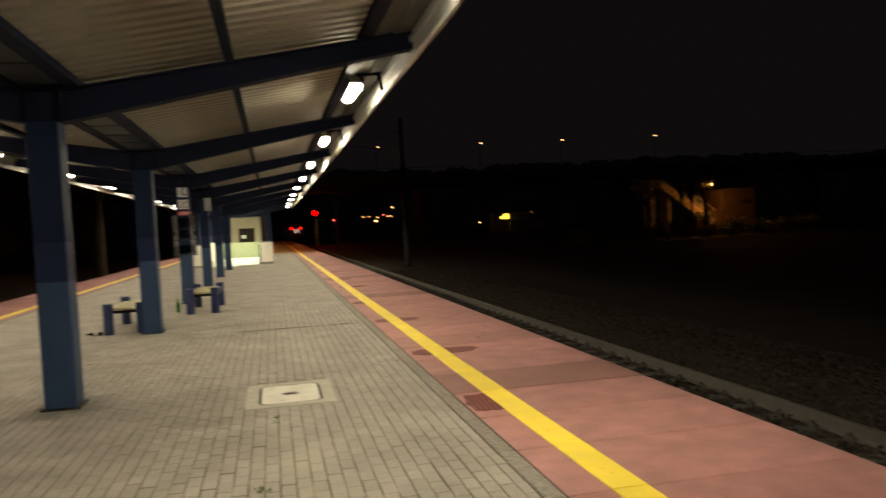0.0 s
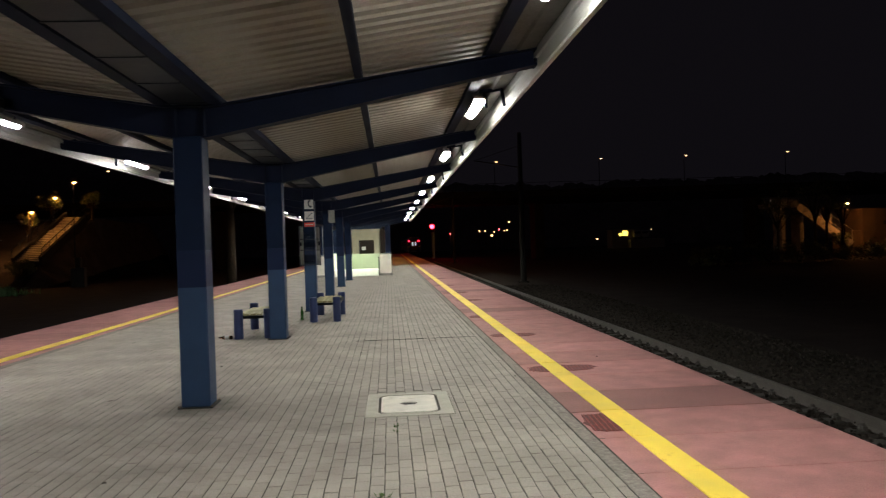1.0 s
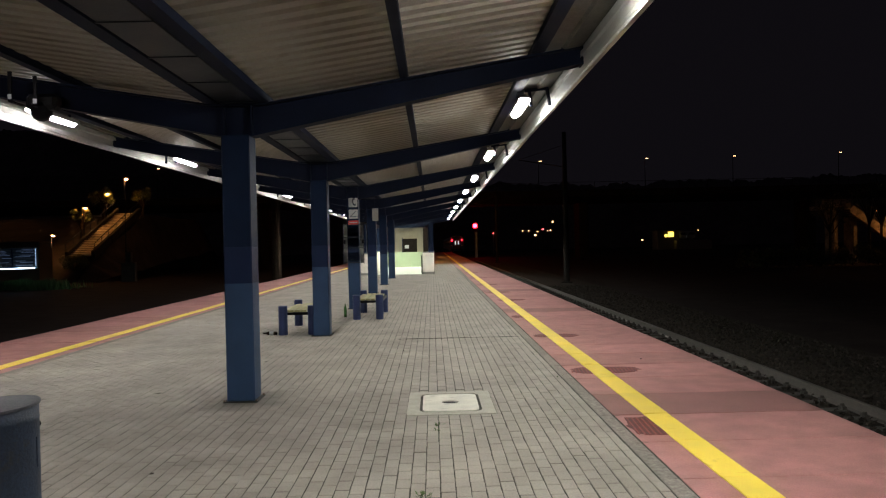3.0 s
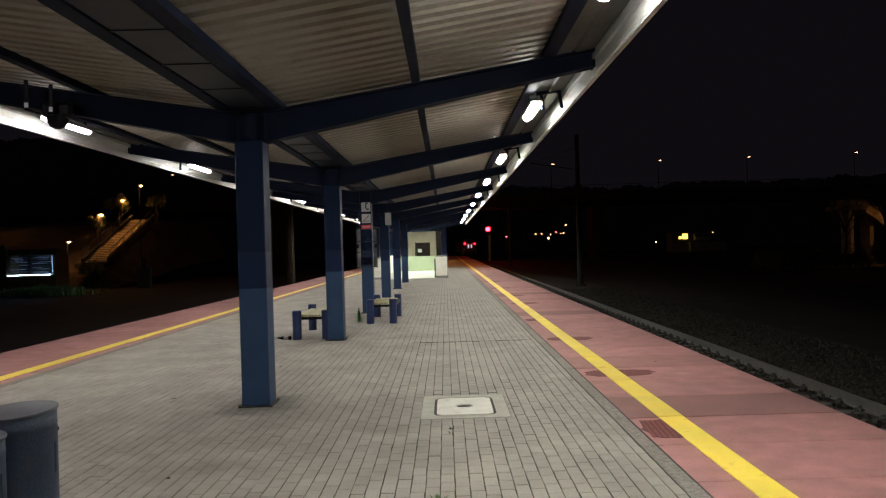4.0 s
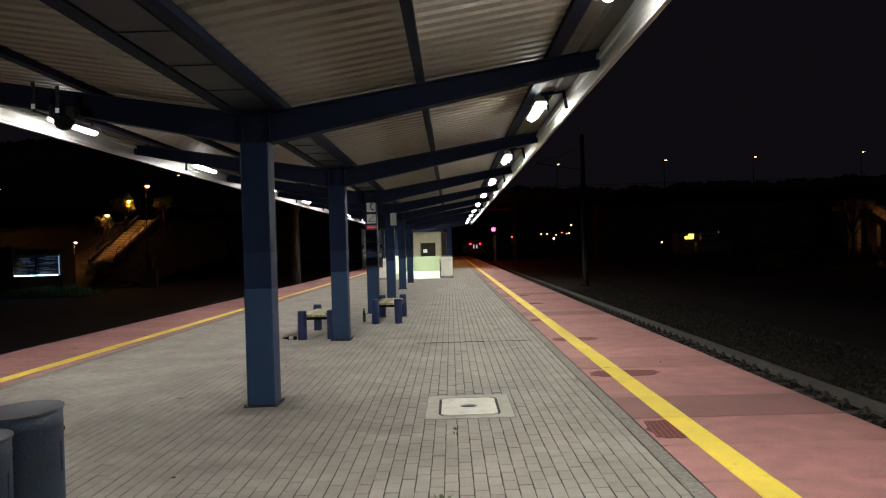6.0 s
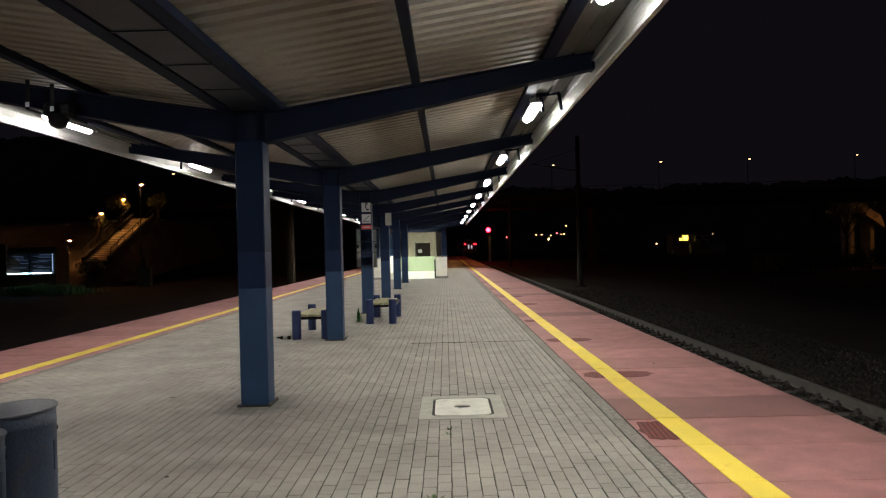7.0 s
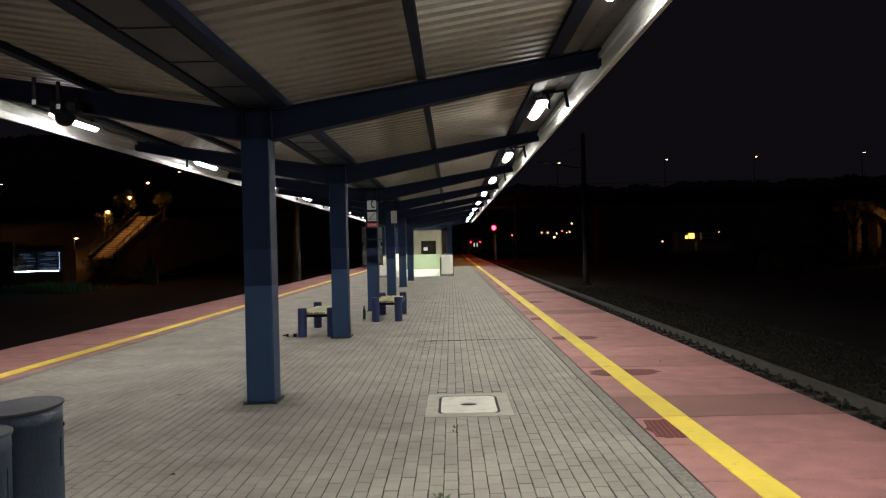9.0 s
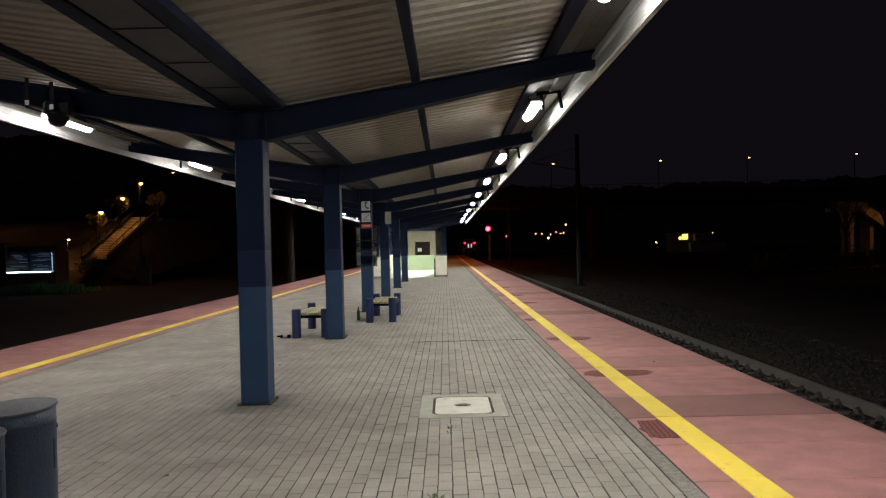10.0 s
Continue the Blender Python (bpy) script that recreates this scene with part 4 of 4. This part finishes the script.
def build_train():
    coach = build_coach()
    base = pose(TRACK_X, 171.0, RAIL_Z)
    for k in range(1, 4):
        copy_thing(coach, base @ pose(0, 26.7 * k, 0))
    coach.matrix_basis = base
    tagged(coach, "last blue and grey passenger coach with two red tail lights", group="coaches of the train")
    for x in (-1.05, 1.05):
        part("tail_lamp", lathe(B(), [(0.135, 0), (0.135, 0.06), (0.12, 0.07)], m=Matrix.Translation((x, 0.18, 3.15)) @ pose(0, 0, 0, 90, 0, 0), sides=20), M_TAIL, coach, "red glowing tail lamp")
    for x in (-0.33, 0.33):
        bm = B()
        pts = [(x + 0.13 * math.cos(radians(a)), (0.3 if a < 180 else -0.3) + 2.55 + 0.13 * math.sin(radians(a))) for a in range(0, 360, 20)]
        extrude_profile(bm, pts, -0.13, -0.1)
        part("oval_pane", bm, M_LIT, coach, "lit oval pane in the gangway door")
    for x in (-1.1, 1.1):
        part("yellow_plate", box(B(), (x - 0.13, 0.16, 1.85), (x + 0.13, 0.18, 2.0)), M_YELLOW, coach, "small yellow plate")


def build_signal():
    x, y = 8.2, 148.0
    sg = thing("railway_signal", "mast signal showing a red light beside the track", "signal", at=(x, y, -1.1))
    part("mast", rod(B(), (0, 0, 0), (0, 0, 6.2), 0.08), M_STEEL, sg)
    head = part("head", box(B(), (-0.42, -0.15, 4.9), (0.42, 0.1, 7.2), bevel=0.05), M_BLACK, sg, "black signal head")
    # lens is several times life size: its glare is built into the disc
    part("red_lens", lathe(B(), [(0.4, 0), (0.4, 0.03), (0.34, 0.05)], m=Matrix.Translation((0, -0.15, 6.0)) @ pose(0, 0, 0, 90, 0, 0), sides=20), M_RED_LIGHT, head, "glowing red lens enlarged to include its glare")
    for z in (5.4, 6.6):
        part("dark_lens", lathe(B(), [(0.12, 0), (0.12, 0.03), (0.09, 0.04)], m=Matrix.Translation((0, -0.15, z)) @ pose(0, 0, 0, 90, 0, 0), sides=16), M_PANE, head)
    part("ladder", box(B(), (0.12, 0.1, 0), (0.4, 0.14, 5)), M_STEEL, sg)
    x, y = 15.4, 196.0
    s2 = thing("far_signal", "distant low signal with a small red light", "signal", at=(x, y, -1.1))
    part("mast", rod(B(), (0, 0, 0), (0, 0, 5.2), 0.08), M_STEEL, s2)
    part("lens", rod(B(), (0, -0.1, 5.1), (0, -0.2, 5.1), 0.12), M_SMALL_RED, s2)


def build_masts():
    first = thing("catenary_mast", "dark grey concrete overhead line mast beside the track", "mast", "overhead line masts")
    part("shaft", rod(B(), (0, 0, 0), (0, 0, 9.6), 0.19, 0.13), M_DARK_CONCRETE, first)
    part("foundation", box(B(), (-0.35, -0.35, 0), (0.3, 0.3, 0.2), bevel=0.03), M_DARK_CONCRETE, first)
    part("cantilever", rod(B(), (0, 0, 7.4), (-2.9, 0, 7.9), 0.03), M_RUST, first)
    part("stay", rod(B(), (0, 0, 8.8), (-2.9, 0, 7.9), 0.015), M_RUST, first)
    first.location = (8.5, 49.5, -1.1)
    for y in (102.0,):
        copy_thing(first, pose(8.5 + (0.4 if y > 140 else 0), y, -1.1))


# ---------- the surroundings ----------
def build_street_lamp(x, y, z0, h, far=False, group="street lamps", arm=1.0, bulb=None):
    lp = thing("street_lamp", "street lamp with orange sodium light on a thin pole", "street lamp", group, at=(x, y, z0))
    part("pole", rod(B(), (0, 0, 0), (0, 0, h + 0.1), 0.06, 0.035), M_BEAM, lp)
    part("arm", rod(B(), (0, 0, h + 0.05), (arm, -0.2, h + 0.15), 0.035), M_STEEL, lp)
    part("head", box(B(), (arm - 0.02, -0.36, h + 0.08), (arm + 0.52, -0.04, h + 0.14), bevel=0.03), M_STEEL, lp)
    r = 0.12 if far else 0.06
    bm = B()
    bmesh.ops.create_icosphere(bm, subdivisions=2, radius=r, matrix=Matrix.Translation((arm + 0.25, -0.2, h + 0.06)) @ Matrix.Diagonal((1.5, 0.8, 0.6, 1)))
    part("bulb", bm, bulb or (M_SODIUM_FAR if far else M_SODIUM), lp, "glowing sodium bulb", smooth=True)


def build_viaduct():
    y = 110.0
    via = thing("viaduct", "dark concrete road viaduct crossing behind the station", "viaduct", kind="structure", at=(0, y, -1.1))
    part("deck", extrude_profile(B(), [(0, 9.0), (0, 9.9), (0.3, 9.9), (0.3, 9.6), (9.7, 9.6), (9.7, 9.9), (10, 9.9), (10, 9.0), (8, 8.2), (2, 8.2)], -130, 150, axis="x"), M_DARK_CONCRETE, via)
    part("top_rail", box(B(), (-130, 0.1, 10.95), (150, 0.16, 11.0)), M_DARK_CONCRETE, via)
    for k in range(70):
        part("rail_post", box(B(), (-129 + k * 4, 0.1, 9.9), (-128.94 + k * 4, 0.16, 10.95)), M_DARK_CONCRETE, via)
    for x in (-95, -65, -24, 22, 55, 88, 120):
        part("pier", box(B(), (x - 0.7, 3, 0), (x + 0.7, 7, 8.25), bevel=0.1), M_DARK_CONCRETE, via)
    for x, z in ((15.3, 12.9), (30.4, 13.0), (42.9, 13.1), (58.0, 13.3), (-38.3, 13.0)):
        build_street_lamp(x, y + 0.8, 8.8, z - 8.8, True, "viaduct lamps", 0.0)


def build_steps():
    """Outdoor flight of steps up the bank, lit by sodium lamps."""
    st = thing("bank_steps", "long concrete steps climbing a bank under orange lamps", "steps", at=(-31.9, 72.0, 1.2))
    run = Vector((-0.022, 0.45, 0.17))
    m = Matrix.Rotation(math.atan2(run.y, run.x) - math.pi / 2, 4, "Z")
    go = math.hypot(run.x, run.y)
    rng = random.Random(9)
    for k in range(26):
        gap = 0.5 * ((k > 8) + (k > 17))
        a = k * go + gap
        part("step", box(B(), (-1.05, a - 0.06, (k + 1) * run.z - 0.05), (0.95, a + go + (0.5 if k in (8, 17) else 0), (k + 1) * run.z), m=m), M_STEP, st)
        # risers get a darker concrete, which paints the shadow lines between treads
        part("riser", box(B(), (-1.05, a + 0.02, k * run.z), (0.95, a + 0.06, (k + 1) * run.z - 0.05), m=m), M_WEATHERED, st)
    top = 26 * go + 1.0
    zt = 26 * run.z
    for sx in (-1.2, 1.1):
        for k in (0, 9, 18):
            y0 = k * go + 0.5 * (k // 9)
            y1, z0, z1 = y0 + 9 * go, k * run.z, (k + 9) * run.z
            part("side_wall", bar(B(), m @ Vector((sx, y0 - 0.1, z0 + 0.1)), m @ Vector((sx, y1 + 0.2, z1 + 0.1)), 0.28, 0.75), M_DARK_CONCRETE, st, "dark side wall")
            # pale strips put the lamplit highlight of the right wall into colour
            if sx > 0 and k < 18:
                part("coping", bar(B(), m @ Vector((0.93, y0 + 0.3, z0 + 0.36)), m @ Vector((0.93, y1 - 0.3, z1 + 0.36)), 0.1, 0.1), M_STEP, st, "pale strip standing in for the lit coping")
        part("hand_rail", bar(B(), m @ Vector((sx * 1.1, 0, 1.2)), m @ Vector((sx * 1.1, top, zt + 1.2)), 0.05, 0.05), M_BEAM, st)
        for k in range(0, 27, 4):
            y0 = k * go + 0.5 * ((k > 8) + (k > 17))
            part("rail_post", bar(B(), m @ Vector((sx * 1.1, y0, k * run.z)), m @ Vector((sx * 1.1, y0, k * run.z + 1.2)), 0.05, 0.05), M_BEAM, st)
    bank = B()
    pts = []
    for i in range(24):
        for j in range(16):
            x, y = -75 + i * 2.0, 69 + j * 2.6
            along = (max(0.0, y - 72.0) * 0.335 + 1.9 * min(1.0, (y - 69) / 3)) * max(0.0, min(1.0, (-28.5 - x) / 2.5))
            z = -1.15 + max(0, min(6.6, along)) + 0.3 * noise.noise(Vector((x, y, 0)) * 0.25)
            pts.append(bank.verts.new((x, y, z if j < 15 else -1.4)))
    for i in range(23):
        for j in range(15):
            bank.faces.new((pts[i * 16 + j], pts[(i + 1) * 16 + j], pts[(i + 1) * 16 + j + 1], pts[i * 16 + j + 1]))
    solid("bank", bank, M_GROUND, "dark grassy bank beside the steps", "bank", kind="structure")


def leaf_cloud(bm, centre, radius, n, rng, size=0.14):
    for k in range(n):
        d = Vector((rng.gauss(0, 1), rng.gauss(0, 1), rng.gauss(0, 0.8)))
        p = Vector(centre) + d.normalized() * radius * rng.random() ** 0.5
        a = Vector((rng.gauss(0, 1), rng.gauss(0, 1), rng.gauss(0, 1))).normalized() * size * rng.uniform(0.6, 1.3)
        b = a.cross(Vector((rng.gauss(0, 1), rng.gauss(0, 1), rng.gauss(0, 1)))).normalized() * size * 0.5
        bm.faces.new([bm.verts.new(v) for v in (p - a, p - b, p + a, p + b)])


def build_tree(x, y, z0, h, r, seed, leaves=900):
    rng = random.Random(seed)
    tr = thing("tree", "broad-leaved tree partly lit by street lamps at night", "tree", "trees", at=(x, y, z0))
    bm = B()
    rod(bm, (0, 0, 0), (0.1, 0.1, h * 0.55), 0.16, 0.1, 10)
    crown = B()
    for k in range(16):
        a = rng.uniform(0, 6.28)
        b0 = Vector((0.05, 0.05, h * rng.uniform(0.4, 0.55)))
        e = Vector((math.cos(a) * r * rng.uniform(0.4, 0.9), math.sin(a) * r * rng.uniform(0.4, 0.9), h * rng.uniform(0.66, 1.0)))
        rod(bm, b0, e, 0.06, 0.02, 6)
        leaf_cloud(crown, e, r * rng.uniform(0.25, 0.5), leaves // 10, rng, 0.1)
    part("trunk", bm, M_BARK, tr, "dark trunk with limbs")
    part("crown", crown, M_LEAF, tr, "loose crown of small leaves")


def build_left_side():
    build_steps()
    for x, y, z, h in ((-33.52, 77, 2.3, 3.49), (-34.2, 84, 4.7, 2.91), (-29.9, 78, 1.0, 7.6), (-34.3, 72, -1.1, 4.2), (-45.8, 80, -1.0, 10.0)):
        build_street_lamp(x - 0.25, y, z, h, False, "lamps by the steps", 0.0)
    build_tree(-34.38, 77.6, 2.4, 3.5, 0.9, 21, 1000)
    build_tree(-35.1, 84.6, 4.6, 3.6, 1.15, 22, 1300)
    build_tree(-31.4, 86.0, 5.0, 3.2, 1.0, 23)
    build_tree(-31.9, 70.6, -1.1, 2.2, 1.1, 24)
    tr = thing("bare_trunk", "dark tree trunk beyond the platform", "tree", at=(-9.4, 48.0, -1.1))
    part("trunk", lathe(B(), [(0.55, 0), (0.4, 0.25), (0.3, 1.0), (0.26, 4.0), (0.2, 9.0)], sides=14), M_BARK, tr)
    part("limb", rod(B(), (0.1, 0, 5), (1.5, 0.4, 9), 0.12, 0.05, 8), M_BARK, tr)
    bx = thing("relay_cabinet", "pale grey trackside cabinet in the dark", "cabinet", at=(-26.8, 70.0, -1.1))
    part("body", box(B(), (-0.6, -0.3, 0), (0.6, 0.3, 1.7), bevel=0.03), M_SLEEPER, bx)
    part("cap", box(B(), (-0.25, -0.25, 1.7), (0.25, 0.25, 2.6), bevel=0.05), M_SLEEPER, bx)
    # low building with a slatted bay lit by a cold strip
    hut = thing("ochre_building", "low ochre building with slatted bay lit by cold light", "building", at=(-32.0, 60.0, -1.1))
    part("wall", box(B(), (-7.0, 0.6, 0), (-1.85, 2.7, 3.9)), M_BRICKWALL, hut)
    part("low_wall", box(B(), (-1.85, 0.6, 0), (1.85, 2.7, 1.55)), M_BRICKWALL, hut)
    part("upper_wall", box(B(), (-1.85, 1.0, 3.15), (1.85, 2.7, 3.6)), M_BRICKWALL, hut)
    part("end_wall", box(B(), (1.85, 0.6, 0), (2.0, 2.7, 3.15)), M_BRICKWALL, hut)
    part("back_panel", box(B(), (-1.85, 2.5, 1.55), (1.85, 2.6, 3.15)), M_PANE, hut)
    bay = part("slat_frame", box(B(), (-0.06, 0.5, 1.6), (0.02, 0.6, 3.1)), M_BEAM, hut, "dark bay frame")
    for z in np.arange(1.75, 3.1, 0.11):
        part("slat", box(B(), (-1.8, 0.66, float(z)), (1.72, 0.74, float(z) + 0.04)), M_RAIL, bay)
    for a, b in ((-1.75, -0.1), (0.06, 1.6)):
        part("strip_light", box(B(), (a, 0.59, 1.56), (b, 0.65, 1.605)), M_COLD, hut, "cold white strip light")
    for z in np.arange(1.78, 3.05, 0.11):
        part("lit_slot", box(B(), (1.74, 0.52, float(z)), (1.79, 0.56, float(z) + 0.045)), M_COLD_DIM, hut, "cold lit slot")
    # faintly glowing bars, added to imitate streaks of cold light behind the slats
    rng = random.Random(8)
    for z in np.arange(1.8, 3.05, 0.11):
        for a, b in ((-1.75, -0.1), (0.06, 1.6)):
            if rng.random() < 0.35:
                continue
            x = rng.uniform(a, b - 0.7)
            part("lit_gap", box(B(), (x, 0.75, float(z)), (min(b, x + rng.uniform(0.5, 1.5)), 0.77, float(z) + 0.022)), M_COLD_FAINT, hut, "glowing bar standing in for cold light between the slats")
    rng = random.Random(31)
    bm = B()
    for k in range(6500):
        x, y = -30.2 + rng.gauss(0, 1.3), rng.uniform(57.0, 60.4)
        p = Vector((x, y, -1.1 + 0.5 * max(0.0, noise.noise(Vector((x * 0.7, y * 0.7, 0))))))
        d = Vector((rng.gauss(0, 0.12), rng.gauss(0, 0.12), rng.uniform(0.2, 0.75)))
        s = Vector((rng.gauss(0, 1), rng.gauss(0, 1), 0)).normalized() * 0.03
        bm.faces.new([bm.verts.new(v) for v in (p - s, p + s, p + d)])
    solid("grass_patch", bm, M_GRASS, "tall green grass under the cold light", "grass", kind="stuff")


def build_right_side():
    """Footbridge stairs, a wall block and a sodium lamp beyond the track, then far lights."""
    y = 75.0
    fb = thing("footbridge_stairs", "concrete footbridge end with stairs lit by an orange lamp", "footbridge", at=(39.2, y, -1.1))
    part("deck", box(B(), (-1.6, 0, 5.2), (1.2, 2.6, 5.6)), M_WEATHERED, fb)
    part("parapet", box(B(), (-1.6, 0, 5.6), (1.2, 0.12, 6.2)), M_WEATHERED, fb)
    for x, h in ((-0.15, 5.2), (1.75, 4.5)):
        part("pier", box(B(), (x - 0.2, 0.4, 0), (x + 0.2, 2.2, h), bevel=0.04), M_WEATHERED, fb)
    part("stringer", bar(B(), (1.2, 0.1, 5.3), (6.6, 0.1, 1.3), 0.2, 0.75), M_WEATHERED, fb, "pale stair side")
    for k in range(22):
        part("step", box(B(), (1.2 + k * 0.25, 0.2, 5.35 - k * 0.18), (1.5 + k * 0.25, 2.4, 5.45 - k * 0.18)), M_WEATHERED, fb)
    for h in (0.75, 1.5):
        part("hand_rail", bar(B(), (1.2, 0.05, 5.3 + h), (6.8, 0.05, 1.2 + h), 0.045, 0.045), M_WEATHERED, fb)
    for k in range(6):
        part("rail_post", bar(B(), (1.3 + k * 1.08, 0.05, 5.3 - k * 0.8), (1.3 + k * 1.08, 0.05, 6.8 - k * 0.8), 0.05, 0.05), M_WEATHERED, fb)
    build_street_lamp(44.2, y - 1.5, -1.1, 5.25, False, "lamp by the footbridge", 0.0, M_SODIUM_BRIDGE)
    wl = thing("wall_block", "ochre plastered wall block beside the footbridge stairs", "building", at=(49.5, y + 1.0, -1.1))
    part("wall", box(B(), (-1.9, 0, 0), (1.9, 4, 4.9), bevel=0.05), M_BRICKWALL, wl)
    part("low_wall", box(B(), (-2.8, 0.3, 0), (-1.9, 4, 2.7), bevel=0.05), M_BRICKWALL, wl)
    part("vent", box(B(), (0.3, -0.03, 3.2), (1.5, 0, 3.6)), M_DARK, wl)
    build_tree(37.5, 73.5, -1.1, 6.5, 1.6, 41, 700)
    build_tree(41.85, 72.6, -1.1, 7.5, 1.3, 43, 400)
    build_tree(43.3, 72.4, -1.1, 7.0, 1.1, 44, 300)
    build_tree(40.8, 72.8, -1.1, 8.0, 1.4, 45, 400)
    build_tree(44.0, 73.8, -1.1, 2.4, 1.0, 42, 500)
    rng = random.Random(77)
    for k in range(16):
        bush = thing("bush", "dark leafy bush beyond the track", "bush", "bushes beyond the track", at=(27.5 + 1.75 * k + rng.uniform(-0.4, 0.4), 69.0 + rng.uniform(-1, 1), -1.1))
        stem, leaf = B(), B()
        for q in range(5):
            a = rng.uniform(0, 6.28)
            e = Vector((math.cos(a) * 0.8, math.sin(a) * 0.6, rng.uniform(0.7, 1.6)))
            rod(stem, (0, 0, 0), e, 0.03, 0.01, 5)
            leaf_cloud(leaf, e - Vector((0, 0, 0.3)), rng.uniform(0.6, 0.85), 110, rng, 0.13)
        part("stems", stem, M_BARK, bush)
        part("leaves", leaf, M_LEAF, bush)
    # far yard lights
    for x, z, r, mat in ((23.2, 4.5, 0.2, M_SODIUM_FAR), (24.7, 4.5, 0.17, M_SODIUM_FAR), (26.4, 3.3, 0.35, M_SODIUM_FAR), (27.0, 4.2, 0.17, M_SODIUM_FAR),
                         (28.4, 4.8, 0.17, M_SMALL_RED), (29.6, 4.4, 0.14, M_SODIUM_FAR), (30.9, 6.6, 0.25, M_SODIUM_FAR), (30.3, 4.5, 0.2, M_SODIUM_FAR), (68.2, 3.6, 0.14, M_SODIUM_FAR), (53.8, 1.5, 0.25, M_SODIUM_FAR)):
        lp = thing("yard_lamp", "distant glowing yard lamp on a pole", "lamp", "distant lamps", at=(x, 200, -1.1))
        part("pole", rod(B(), (0, 0, 0), (0, 0, z + 1.1), 0.05), M_BEAM, lp)
        bm = B()
        bmesh.ops.create_icosphere(bm, subdivisions=2, radius=r * 0.8, matrix=Matrix.Translation((0, -0.1, z + 1.1)))
        part("bulb", bm, mat, lp, smooth=True)
    hs = thing("lit_hut", "distant hut with yellow lit windows", "building", at=(60.3, 200, -1.1))
    part("wall", box(B(), (-2.5, 0, 0), (3.5, 5, 4.6)), M_CONCRETE, hs)
    part("roof", box(B(), (-2.8, -0.3, 4.6), (3.8, 5.3, 4.9)), M_CONCRETE, hs)
    for x in (-0.7, 0.2, 0.9):
        part("window", box(B(), (x, -0.03, 3.2), (x + 0.7, 0, 4.5 if x > 0 else 3.9)), M_YLIT, hs, "yellow lit window")
    for x in (64.2, 66.3):
        cr = thing("parked_van", "distant pale van parked in the dark", "van", "vans", at=(x, 199, 1.2))
        part("body", box(B(), (-0.9, 0, 0.4), (0.9, 4.2, 2.2), bevel=0.2), M_FASCIA, cr)
        part("windscreen", box(B(), (-0.75, -0.02, 1.3), (0.75, 0.05, 1.95)), M_PANE, cr)
        for wx in (-0.8, 0.8):
            part("wheel", rod(B(), (wx - 0.1, 0.8, 0.35), (wx + 0.1, 0.8, 0.35), 0.35), M_BLACK, cr)
    rp = thing("yard_ramp", "raised concrete yard in the distance", "ramp", kind="structure", at=(65.0, 198.0, -1.1))
    part("slab", box(B(), (-3, 0, 0), (6, 8, 2.3)), M_CONCRETE, rp)


def build_dark_backdrop():
    """Dark rise far behind the viaduct, added to darken the low sky."""
    bm = B()
    rows = []
    for i in range(801):
        x = -480 + 1.2 * i
        top = (26 if x > 20 else 26 + min(25, (20 - x) * 0.25)) + 3 * noise.noise(Vector((x * 0.02, 3.1, 0))) + 1.5 * noise.noise(Vector((x * 0.15, 7.7, 0))) + 1.3 * noise.noise(Vector((x * 0.6, 2.2, 0)))
        rows.append([bm.verts.new(v) for v in ((x, 285, -1.3), (x, 300, top * 0.6), (x, 330, top), (x, 380, -1.3))])
    for a, b in zip(rows, rows[1:]):
        for k in range(3):
            bm.faces.new((a[k], b[k], b[k + 1], a[k + 1]))
    solid("dark_backdrop", bm, M_BACKDROP, "dark rise added far behind the station to darken the low sky", "hill", kind="structure")


def build_platform_lamp():
    """Sodium lamps over the open platform beyond the canopy."""
    for y in (74.0, 98.0):
        build_street_lamp(XC, y, 0.0, 6.0, False, "open platform lamps", 0.6, M_SODIUM_PLATFORM)


build_train()
build_signal()
build_masts()
build_viaduct()
build_left_side()
build_right_side()
build_dark_backdrop()
build_platform_lamp()
